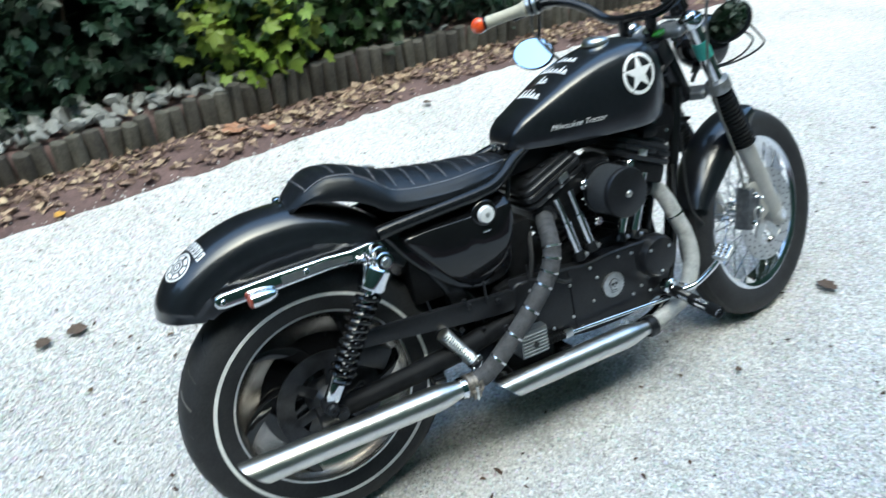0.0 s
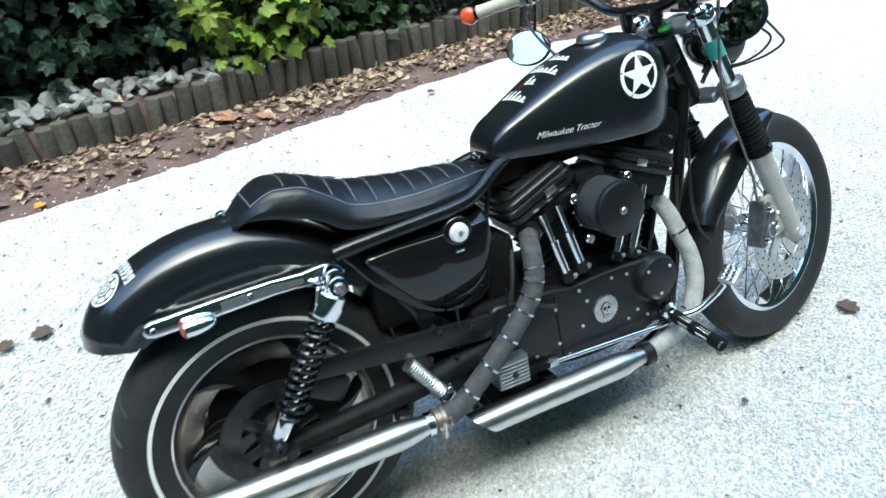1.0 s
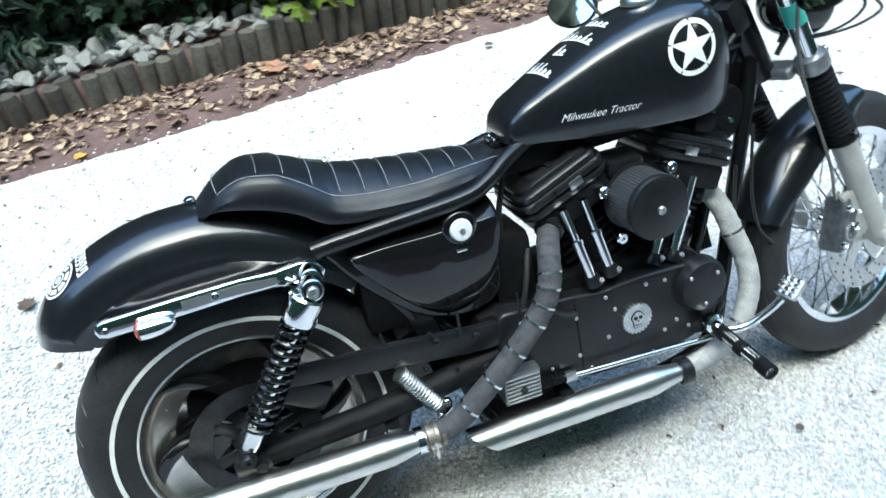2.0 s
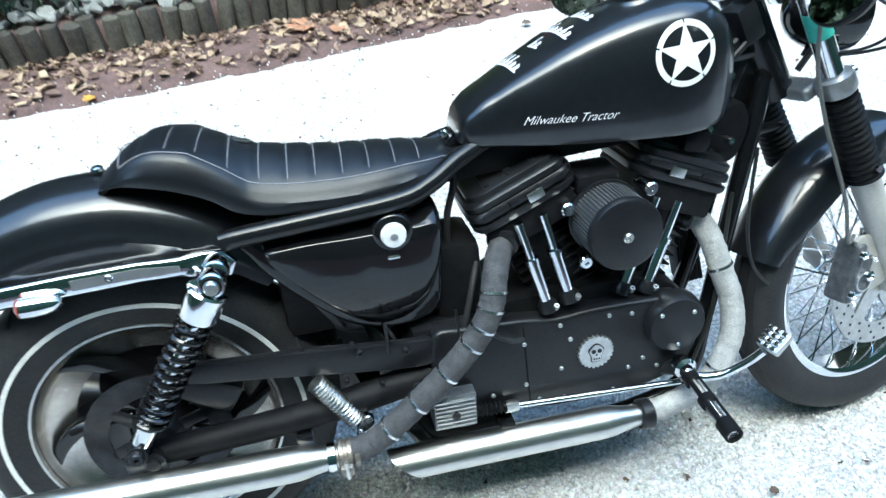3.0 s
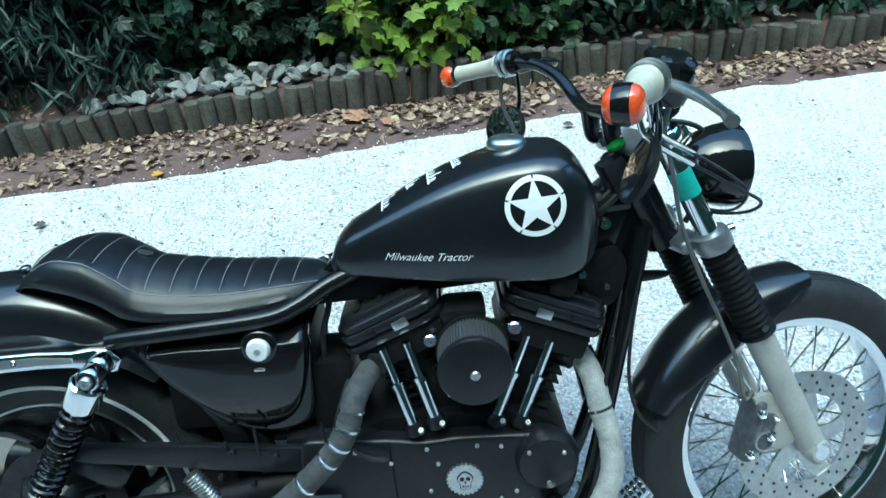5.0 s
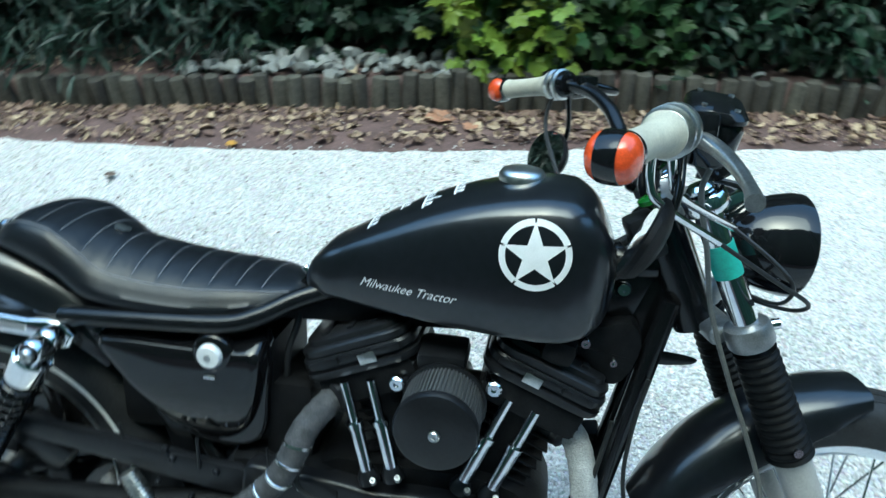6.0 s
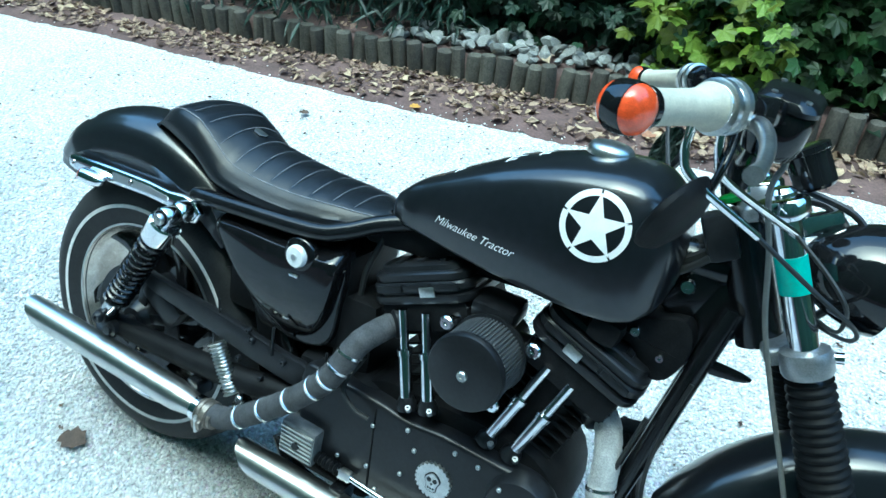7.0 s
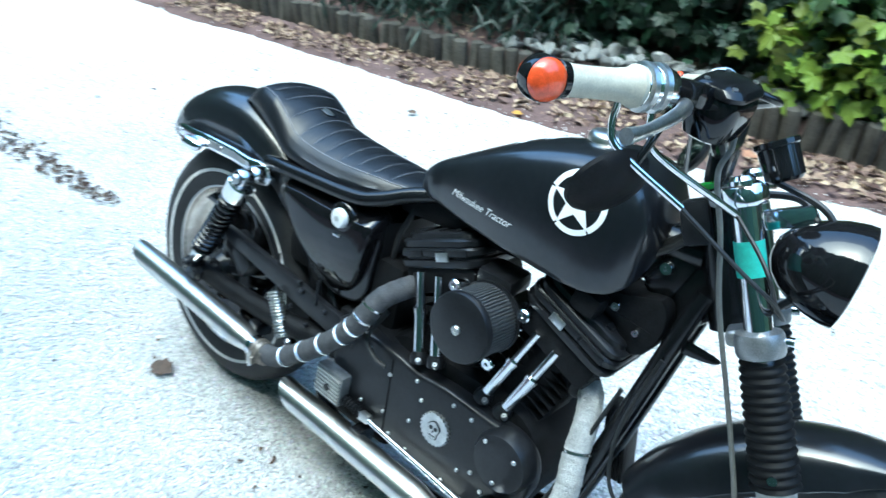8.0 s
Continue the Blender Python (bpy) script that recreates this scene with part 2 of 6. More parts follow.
# ---- ground ----
def gravel_material():
    m = bpy.data.materials.new("white_gravel")
    m.use_nodes = True
    n, l = m.node_tree.nodes, m.node_tree.links
    p = n["Principled BSDF"]
    tc = n.new("ShaderNodeTexCoord")
    v = n.new("ShaderNodeTexVoronoi")
    v.inputs["Scale"].default_value = 95
    l.new(tc.outputs["Object"], v.inputs["Vector"])
    big = n.new("ShaderNodeTexNoise")
    big.inputs["Scale"].default_value, big.inputs["Detail"].default_value = 1.6, 6
    l.new(tc.outputs["Object"], big.inputs["Vector"])
    mid = n.new("ShaderNodeTexNoise")
    mid.inputs["Scale"].default_value, mid.inputs["Detail"].default_value = 85, 4
    l.new(tc.outputs["Object"], mid.inputs["Vector"])
    r1 = n.new("ShaderNodeValToRGB")
    r1.color_ramp.elements[0].color, r1.color_ramp.elements[1].color = (0.52, 0.513, 0.502, 1), (0.84, 0.835, 0.825, 1)
    r1.color_ramp.elements[0].position, r1.color_ramp.elements[1].position = 0.38, 0.58
    l.new(mid.outputs["Fac"], r1.inputs["Fac"])
    r2 = n.new("ShaderNodeValToRGB")
    r2.color_ramp.elements[0].color, r2.color_ramp.elements[1].color = (0.86, 0.845, 0.82, 1), (1, 1, 1, 1)
    r2.color_ramp.elements[0].position, r2.color_ramp.elements[1].position = 0.35, 0.6
    l.new(big.outputs["Fac"], r2.inputs["Fac"])
    hs = n.new("ShaderNodeMix")
    hs.data_type, hs.blend_type = "RGBA", "MULTIPLY"
    hs.inputs["Factor"].default_value = 1
    l.new(r1.outputs["Color"], hs.inputs["A"])
    l.new(r2.outputs["Color"], hs.inputs["B"])
    cell = n.new("ShaderNodeMix")
    cell.data_type, cell.blend_type = "RGBA", "OVERLAY"
    cell.inputs["Factor"].default_value = 0.35
    l.new(hs.outputs["Result"], cell.inputs["A"])
    l.new(v.outputs["Color"], cell.inputs["B"])
    # shade between the stones put into the colour: darker at cell edges
    gap = n.new("ShaderNodeValToRGB")
    gap.color_ramp.elements[0].position, gap.color_ramp.elements[1].position = 0.42, 0.72
    gap.color_ramp.elements[0].color, gap.color_ramp.elements[1].color = (1, 1, 1, 1), (0.70, 0.68, 0.65, 1)
    l.new(v.outputs["Distance"], gap.inputs["Fac"])
    gap_shade = n.new("ShaderNodeMix")
    gap_shade.data_type, gap_shade.blend_type = "RGBA", "MULTIPLY"
    gap_shade.inputs["Factor"].default_value = 1
    l.new(cell.outputs["Result"], gap_shade.inputs["A"])
    l.new(gap.outputs["Color"], gap_shade.inputs["B"])
    bw = n.new("ShaderNodeHueSaturation")
    bw.inputs["Saturation"].default_value = 0.35
    l.new(gap_shade.outputs["Result"], bw.inputs["Color"])
    l.new(bw.outputs["Color"], p.inputs["Base Color"])
    p.inputs["Roughness"].default_value = 0.85
    add = n.new("ShaderNodeMath")
    add.operation = "MULTIPLY_ADD"
    add.inputs[1].default_value = -1.0
    l.new(v.outputs["Distance"], add.inputs[0])
    l.new(mid.outputs["Fac"], add.inputs[2])
    b = n.new("ShaderNodeBump")
    b.inputs["Strength"].default_value, b.inputs["Distance"].default_value = 1.0, 0.011
    l.new(add.outputs[0], b.inputs["Height"])
    l.new(b.outputs["Normal"], p.inputs["Normal"])
    return m


GRAVEL = gravel_material()
PEBBLE = material("pebble_limestone", (0.59, 0.58, 0.56), 0.85, var=0.22, scale=14, per_island=0.22)
SOIL = material("red_brown_soil", (0.100, 0.064, 0.060), 0.95, var=0.45, scale=7, bump=0.9, bscale=60, fine=12)
LOG = material("weathered_log", (0.060, 0.056, 0.047), 0.9, var=0.5, scale=16, bump=0.7, bscale=120, per_object=0.3)
STONE = material("pale_rock", (0.22, 0.225, 0.218), 0.88, var=0.4, scale=18, bump=0.5, bscale=70, per_object=0.35)
LITTER = material("dead_leaf", (0.275, 0.195, 0.145), 0.8, var=0.45, scale=40, per_island=0.62, trans=0.15)
LITTERD = material("dark_dead_leaf", (0.075, 0.045, 0.03), 0.85, var=0.4, scale=40, per_island=0.5)
LEAF_D = material("dark_green_leaf", (0.0135, 0.035, 0.0165), 0.5, var=0.35, scale=6, per_island=0.45, trans=0.18, fine=20)
LEAF_B = material("blue_green_narrow_leaf", (0.0095, 0.027, 0.0165), 0.5, var=0.35, scale=6, per_island=0.45, trans=0.2, fine=20)
LEAF_Y = material("yellow_green_leaf", (0.14, 0.195, 0.022), 0.5, var=0.3, scale=6, per_island=0.35, trans=0.3, fine=20)
LEAF_M = material("mid_green_leaf", (0.027, 0.058, 0.014), 0.5, var=0.3, scale=6, per_island=0.4, trans=0.25, fine=20)
STEM = material("shrub_stem", (0.06, 0.045, 0.03), 0.9, var=0.4, scale=30, bump=0.4)


def along(keys):
    keys = np.array(keys, float)
    return lambda x: float(np.interp(x, keys[:, 0], keys[:, 1]))


gravel_edge = along([(-30, 0.6), (-8, 1.55), (-4, 1.86), (-2, 2.0), (-0.7, 2.06), (0.3, 2.19), (1.43, 2.36), (2.57, 2.52), (3.6, 2.56), (9, 2.8), (30, 3.4)])
log_line = along([(-30, 1.1), (-8, 2.0), (-4, 2.24), (-1.23, 2.45), (-0.69, 2.55), (0.45, 2.66), (1.16, 2.74), (1.9, 2.84), (4, 2.98), (9, 3.2), (30, 3.9)])


def sheet(name, xs, ys_of, z_of, mat, label, category):
    """A sheet of quads over a strip of the plan."""
    verts, faces = [], []
    nj = len(ys_of(xs[0]))
    for x in xs:
        for y in ys_of(x):
            verts.append((x, y, z_of(x, y)))
    for i in range(len(xs) - 1):
        for j in range(nj - 1):
            a = i * nj + j
            faces.append((a, a + nj, a + nj + 1, a + 1))
    me = bpy.data.meshes.new(name)
    me.from_pydata(verts, [], faces)
    me.polygons.foreach_set("use_smooth", [True] * len(faces))
    me.materials.append(mat)
    ob = new(name, me)
    return tagged(ob, label, category, kind="structure")


def wob(x, y, s, a):
    return a * noise.noise(Vector((x * s, y * s, 3.1)))


gx = sorted(set([-400, -120, -40, -15] + [round(v, 3) for v in np.linspace(-6, 8, 113)] + [15, 40, 120, 400]))
gy = [-400, -120, -40, -12] + [round(v, 3) for v in np.linspace(-5, 3.4, 68)] + [8, 20, 60, 400]
sheet("ground", gx, lambda x: gy, lambda x, y: (wob(x, y, 1.7, 0.006) - 0.004 if abs(x) < 9 and -5.5 < y < 4 else -0.004) if not (-0.5 < x < 2 and -0.5 < y < 0.6) else -0.002, GRAVEL,
      "pale crushed limestone gravel drive with fine stones", "gravel")

sx = np.linspace(-12, 14, 500)
sheet("soil_strip", sx, lambda x: [gravel_edge(x) + wob(x, 0, 5, 0.05) + wob(x, 7, 17, 0.03) + 0.0] + list(np.linspace(gravel_edge(x) + 0.07, log_line(x) + 0.02, 7)),
      lambda x, y: -0.012 + 0.03 * min(1, max(0, (y - gravel_edge(x) + 0.02)) / 0.12) + wob(x, y, 9, 0.008), SOIL, "strip of bare red-brown soil strewn with dead leaves", "soil")
sheet("soil_bed", np.linspace(-12, 14, 260), lambda x: [log_line(x) + 0.0, log_line(x) + 0.03] + list(np.linspace(log_line(x) + 0.1, log_line(x) + 1.6, 10)) + [8, 14],
      lambda x, y: (0.0 if y < log_line(x) + 0.01 else 0.145 + 0.05 * min(1, (y - log_line(x)) / 0.6)) + wob(x, y, 6, 0.015), SOIL, "raised bed of dark soil behind the log edging", "soil")


# added out of view: dark ground that keeps pale gravel out of paint reflections
sheet("dark_reflection_ground", np.linspace(-16, 18, 120), lambda x: [-2.35 + wob(x, 0, 2, 0.15), -2.45] + list(np.linspace(-2.8, -9.5, 16)),
      lambda x, y: (-0.015 if y > -2.4 + wob(x, 0, 2, 0.15) else 0.02) + wob(x, y, 3, 0.02), SOIL, "unseen dark ground added behind the camera to darken reflections", "soil")


# ---- pebbles on the drive ----
def scatter_mesh(name, shapes, count, place, mat, label, category):
    """Many small solids in one mesh. shapes: (verts, faces) arrays; place(i) gives position, size, turn."""
    V, F, base = [], [], 0
    rng = np.random.default_rng(7)
    for i in range(count):
        sv, sf = shapes[rng.integers(len(shapes))]
        pos, size, mat3 = place(rng)
        V.append((sv * size) @ mat3.T + pos)
        F.append(sf + base)
        base += len(sv)
    me = bpy.data.meshes.new(name)
    V = np.concatenate(V)
    F = np.concatenate(F)
    me.from_pydata(V.tolist(), [], F.tolist())
    me.materials.append(mat)
    return tagged(new(name, me), label, category, kind="stuff")


def rand_turn(rng, tilt=math.pi):
    a = Euler((rng.uniform(-tilt, tilt), rng.uniform(-tilt, tilt), rng.uniform(0, 6.283))).to_matrix()
    return np.array(a)


octa_v = np.array([(1, 0, 0), (0, 1, 0), (-1, 0, 0), (0, -1, 0), (0, 0, 1), (0, 0, -1)], float)
octa_f = np.array([(0, 1, 4), (1, 2, 4), (2, 3, 4), (3, 0, 4), (1, 0, 5), (2, 1, 5), (3, 2, 5), (0, 3, 5)])
prng = np.random.default_rng(3)
pebble_shapes = [(octa_v * prng.uniform(0.6, 1.3, (6, 1)), octa_f) for _ in range(10)]


def pebble_place(rng):
    while True:
        if rng.random() < 0.7:
            x, y = rng.normal(0.5, 1.0), rng.normal(0.15, 0.6)
        else:
            x, y = rng.normal(0.4, 1.8), rng.normal(0.8, 1.0)
        if y < gravel_edge(x) + (rng.exponential(0.07) if rng.random() < 0.4 else 0.02 * rng.standard_normal()):
            break
    s = rng.uniform(0.0028, 0.0068) * (1.6 if rng.random() < 0.04 else 1)
    return np.array((x, y, rng.uniform(-0.001, 0.002) + (0.02 * min(1, max(0, y - gravel_edge(x) + 0.02) / 0.12) if y > gravel_edge(x) - 0.03 else 0))), s * np.array((1, rng.uniform(0.7, 1), rng.uniform(0.5, 0.8))), rand_turn(rng, 0.5)


scatter_mesh("gravel", pebble_shapes, 105000, pebble_place, PEBBLE, "loose pale limestone chippings lying on the drive", "gravel")


# ---- leaves ----
def leaf_mesh(bases, dirs, ups, length, width, curl):
    """Folded leaves: arrays of base points, directions, upward sides, lengths and widths."""
    side = np.cross(dirs, ups)
    side /= np.linalg.norm(side, axis=1)[:, None] + 1e-9
    nrm = np.cross(side, dirs)
    L, W = length[:, None], width[:, None]
    def at(t, across, lift):
        return bases + dirs * L * t + side * W * across + nrm * (W * lift - L * curl * t * t)

    V = np.stack([bases, at(0.4, 0, 0.05), at(0.75, 0, 0.02), at(1.0, 0, 0), at(0.22, 0.38, 0.2), at(0.55, 0.46, 0.24), at(0.82, 0.22, 0.12), at(0.22, -0.38, 0.2), at(0.55, -0.46, 0.24), at(0.82, -0.22, 0.12)], 1).reshape(-1, 3)
    f = np.array([(0, 1, 4), (1, 5, 4), (1, 2, 5), (2, 6, 5), (2, 3, 6), (0, 7, 1), (1, 7, 8), (1, 8, 2), (2, 8, 9), (2, 9, 3)])
    F = (f[None] + 10 * np.arange(len(bases))[:, None, None]).reshape(-1, 3)
    return V, F


def unit(a):
    return a / (np.linalg.norm(a, axis=1)[:, None] + 1e-9)


def lobed_mesh(bases, dirs, ups, length, width, curl):
    """Five-lobed leaves on short stalks, cupped a little."""
    side = unit(np.cross(dirs, ups))
    nrm = np.cross(side, dirs)
    L, W = length[:, None], width[:, None]
    rim = []
    for a, r in ((-150, 0.34), (-112, 0.60), (-80, 0.50), (-48, 0.82), (-24, 0.64), (0, 1.0), (24, 0.64), (48, 0.82), (80, 0.50), (112, 0.60), (150, 0.34)):
        c, s = math.cos(radians(a)), math.sin(radians(a))
        rim.append(bases + dirs * L * (0.42 + 0.58 * r * c) + side * W * r * s * 1.05 - nrm * L * curl * r * r * (1.0 if r > 0.5 else -0.3))
    V = np.stack([bases + dirs * L * 0.36] + rim, 1).reshape(-1, 3)
    f = np.array([(0, k, k + 1) for k in range(1, 11)])
    F = (f[None] + 12 * np.arange(len(bases))[:, None, None]).reshape(-1, 3)
    return V, F


def shrub(name, label, x0, x1, depth, z0, z1, count, size, aspect, mat, seed, overhang=0.0, droop=0.3, per=7, setback=0.25, shape=leaf_mesh):
    """A shrub of stems and many leaves in sprays, with an uneven face towards the drive."""
    rng = np.random.default_rng(seed)
    xm = (x0 + x1) / 2
    root = tagged(new(name), label, "shrub", "shrubs behind the log edging")
    root.location = (xm, log_line(xm) + setback + depth * 0.45, 0.12)
    n = count // per
    cx = rng.uniform(x0, x1, n)
    cz = z0 + (z1 - z0) * rng.random(n) ** 0.9
    edge = np.array([log_line(x) for x in cx]) + setback - overhang * np.clip(1 - np.abs(cz - z0 - 0.25) / 0.5, 0, 1)
    lump = np.array([noise.noise(Vector((x * 3.1, z * 3.1, seed))) + 0.6 * noise.noise(Vector((x * 8, z * 8, seed))) for x, z in zip(cx, cz)])
    cy = edge + 0.12 * lump + depth * rng.random(n) ** 1.5 * 0.9
    keep = (lump < 0.42)
    c = np.stack([cx, cy, cz], 1)[keep]
    out = unit(np.stack([rng.normal(0, 0.6, len(c)), -np.abs(rng.normal(0.9, 0.4, len(c))), rng.normal(0.05, 0.4, len(c))], 1))
    b = np.repeat(c, per, 0) + rng.normal(0, size * 0.55, (len(c) * per, 3))
    d = unit(np.repeat(out, per, 0) * 0.8 + rng.normal(0, 0.75, (len(b), 3)) - np.array((0, 0, droop)))
    u = unit(rng.normal(0, 0.5, (len(b), 3)) + np.array((0, -0.5, 0.9)))
    ln = size * rng.uniform(0.6, 1.35, len(b))
    V, F = shape(b, d, u, ln, ln * aspect, 0.12)
    me = bpy.data.meshes.new("crown")
    me.from_pydata((V - np.array(root.location)).tolist(), [], F.tolist())
    me.materials.append(mat)
    ob = new("crown", me)
    ob.parent = root
    tagged(ob, kind="stuff")
    for k in range(max(3, int((x1 - x0) * 5))):
        x = rng.uniform(x0, x1)
        y = log_line(x) + setback + depth * rng.uniform(0.25, 0.7)
        a = Vector((x, y, 0.06))
        e = a + Vector((rng.normal(0, 0.15), rng.normal(-0.05, 0.12), (z1 - z0) * rng.uniform(0.6, 0.9)))
        q = (a + e) / 2 + Vector((rng.normal(0, 0.06), rng.normal(0, 0.05), 0))
        bm = tube([a - root.location, q - root.location, e - root.location], [0.014, 0.009, 0.004], 6, 4)
        part("stem", bm, STEM, root)
    return root


shrub("broadleaf_shrub", "dense dark green shrub with glossy broad leaves", -0.75, 0.75, 0.8, 0.24, 1.7, 6500, 0.10, 0.58, LEAF_D, 11, 0.06, 0.4, setback=0.33, shape=lobed_mesh)
shrub("bamboo_shrub", "dark blue-green shrub with long narrow drooping leaves", -2.3, -0.6, 0.8, 0.1, 1.7, 9000, 0.12, 0.17, LEAF_B, 12, 0.16, 0.75)
shrub("yellow_shrub", "yellow-green shrub with bright pointed leaves over the log edging", 0.45, 1.0, 0.45, 0.22, 0.60, 330, 0.115, 0.6, LEAF_Y, 13, 0.10, 0.55, per=5, setback=0.13, shape=lobed_mesh)
shrub("light_green_shrub", "light green leafy shrub above the bed", 0.5, 1.6, 0.75, 0.22, 1.6, 3600, 0.11, 0.6, LEAF_M, 14, 0.08, 0.5, setback=0.2, shape=lobed_mesh)
shrub("broadleaf_shrub", "dense dark green shrub with glossy broad leaves", 1.5, 3.6, 0.9, 0.16, 1.7, 11500, 0.085, 0.5, LEAF_D, 15, 0.12, setback=0.18)
shrub("bamboo_shrub", "dark blue-green shrub with long narrow drooping leaves", 3.4, 6.2, 0.9, 0.15, 1.8, 9000, 0.12, 0.2, LEAF_B, 16, 0.1, 0.6, setback=0.4)
shrub("broadleaf_shrub", "dense dark green shrub with glossy broad leaves", -5.2, -2.2, 0.9, 0.15, 1.7, 9000, 0.085, 0.5, LEAF_D, 17, 0.1)

# hedge mass further back that closes the bed; its unseen upper part is added to darken reflections
hrng = np.random.default_rng(5)


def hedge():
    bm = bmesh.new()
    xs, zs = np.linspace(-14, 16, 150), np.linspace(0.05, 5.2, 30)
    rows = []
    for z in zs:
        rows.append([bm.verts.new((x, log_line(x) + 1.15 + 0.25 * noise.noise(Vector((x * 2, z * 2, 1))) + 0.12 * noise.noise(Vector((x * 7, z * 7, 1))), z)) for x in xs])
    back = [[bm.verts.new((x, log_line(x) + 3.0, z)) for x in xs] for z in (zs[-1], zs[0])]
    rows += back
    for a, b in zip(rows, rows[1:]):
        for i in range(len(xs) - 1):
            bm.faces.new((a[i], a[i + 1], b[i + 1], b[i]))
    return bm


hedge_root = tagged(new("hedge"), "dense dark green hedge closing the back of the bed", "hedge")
# core: one plain dark green sheet behind the loose leaves
part("core", hedge(), material("dark_hedge_core", (0.012, 0.022, 0.010), 0.95, var=0.6, scale=8, bump=1.0, bscale=30), hedge_root)
n_h = 12000
hb = np.stack([hrng.uniform(-7, 9, n_h), np.zeros(n_h), hrng.uniform(0.1, 3.8, n_h)], 1)
hb[:, 1] = [log_line(x) + 1.05 + 0.25 * noise.noise(Vector((x * 2, z * 2, 1))) for x, z in zip(hb[:, 0], hb[:, 2])]
hd = unit(np.stack([hrng.normal(0, 0.6, n_h), -np.abs(hrng.normal(0.7, 0.4, n_h)), hrng.normal(-0.3, 0.5, n_h)], 1))
hu = unit(hrng.normal(0, 0.5, (n_h, 3)) + np.array((0, -0.4, 0.9)))
hl = hrng.uniform(0.06, 0.12, n_h)
hV, hF = leaf_mesh(hb, hd, hu, hl, hl * 0.5, 0.1)
hme = bpy.data.meshes.new("foliage")
hme.from_pydata(hV.tolist(), [], hF.tolist())
hme.materials.append(LEAF_D)
hob = new("foliage", hme)
hob.parent = hedge_root
tagged(hob, kind="stuff")


def far_hedge(x0, y0, x1, y1, h, seed):
    a, b = Vector((x0, y0, 0)), Vector((x1, y1, 0))
    d = (b - a).normalized()
    side = Vector((-d.y, d.x, 0))
    n = int((b - a).length * 3)
    rows = []
    for z in np.linspace(0, h, 14):
        rows.append([a + d * ((b - a).length * i / n) + side * (0.5 * noise.noise(Vector((i * 0.35, z, seed))) + 0.25 * noise.noise(Vector((i * 1.1, z * 3, seed))) - 0.25 * (z / h) ** 3) + Vector((0, 0, z * (1 + 0.12 * noise.noise(Vector((i * 0.3, seed, 0))))))
                     for i in range(n + 1)])
    rows.append([p - side * 1.5 for p in rows[-1]])
    rows.append([Vector((p.x, p.y, 0)) for p in rows[-1]])
    return skin(rows, closed=False)


# unseen hedges added on three sides, tall enough to cut off the low sky
HEDGE = material("far_hedge_leaves", (0.03, 0.06, 0.025), 0.8, var=0.7, scale=5, bump=1.0, bscale=16, fine=6)
for x0, y0, x1, y1, h, sd_ in ((14, -6, -12, -5.5, 10.5, 3), (-12, -5.5, -13, 3, 8.0, 4), (16, 5, 14, -6, 8.0, 6)):
    hr = tagged(new("sky_blocking_hedge"), "unseen tall dark hedge added to block low sky and darken reflections", "hedge")
    part("foliage", far_hedge(x0, y0, x1, y1, h, sd_), HEDGE, hr)


def litter(name, count, where, mat, smin, smax, label, seed):
    rng = np.random.default_rng(seed)
    pos = np.array([where(rng) for _ in range(count)])
    a = rng.uniform(0, 6.283, count)
    d = unit(np.stack([np.cos(a), np.sin(a), rng.normal(0.05, 0.2, count)], 1))
    u = unit(np.stack([rng.normal(0, 0.5, count), rng.normal(0, 0.5, count), np.where(rng.random(count) < 0.4, -1.0, 1.0)], 1))
    ln = smin + (smax - smin) * rng.random(count) ** 1.5
    V, F = leaf_mesh(pos, d, u, ln, ln * rng.uniform(0.25, 0.95, count), rng.uniform(-0.15, 0.3, count)[:, None])
    V[:, :2] += rng.normal(0, 0.0025, (len(V), 2))
    me = bpy.data.meshes.new(name)
    me.from_pydata(V.tolist(), [], F.tolist())
    me.materials.append(mat)
    return tagged(new(name, me), label, "leaves", kind="stuff")


def on_strip(rng):
    while True:
        x = rng.uniform(-3.5, 5)
        t = 1 - rng.random() ** 1.35 * 0.95
        if noise.noise(Vector((x * 3.2, t * 1.6, 8.0))) + 0.5 * noise.noise(Vector((x * 9, t * 3, 2.0))) > -0.12 - 0.3 * rng.random():
            break
    y0, y1 = gravel_edge(x) + 0.03, log_line(x) - 0.03
    return (x, y0 + (y1 - y0) * t, 0.022 + rng.random() * 0.012)


def on_bed(rng):
    x = rng.uniform(-3.5, 5)
    return (x, log_line(x) + 0.05 + 0.5 * rng.random(), 0.170 + rng.random() * 0.03)


def on_drive(rng):
    x = rng.uniform(-2.8, 3.6)
    return (x, rng.uniform(-0.8, gravel_edge(x)), 0.004)


litter("leaf_litter", 4200, on_strip, LITTER, 0.014, 0.068, "dry tan and brown fallen leaves on the soil", 21)
litter("leaf_litter", 700, on_strip, LITTERD, 0.025, 0.06, "dark rotten fallen leaves on the soil", 22)
litter("leaf_litter", 500, on_bed, LITTER, 0.03, 0.06, "dry fallen leaves among the stones of the bed", 23)
litter("leaf_scraps", 330, on_drive, LITTERD, 0.007, 0.03, "small dark scraps of leaf scattered on the gravel", 24)


def behind_bike(rng):
    x = rng.uniform(-2.2, 0.7)
    return (x, gravel_edge(x) - 1.5 * rng.random() ** 1.4, 0.005)


litter("leaf_scraps", 620, behind_bike, LITTERD, 0.004, 0.018, "fine dark flecks of leaf on the gravel near the soil", 26)


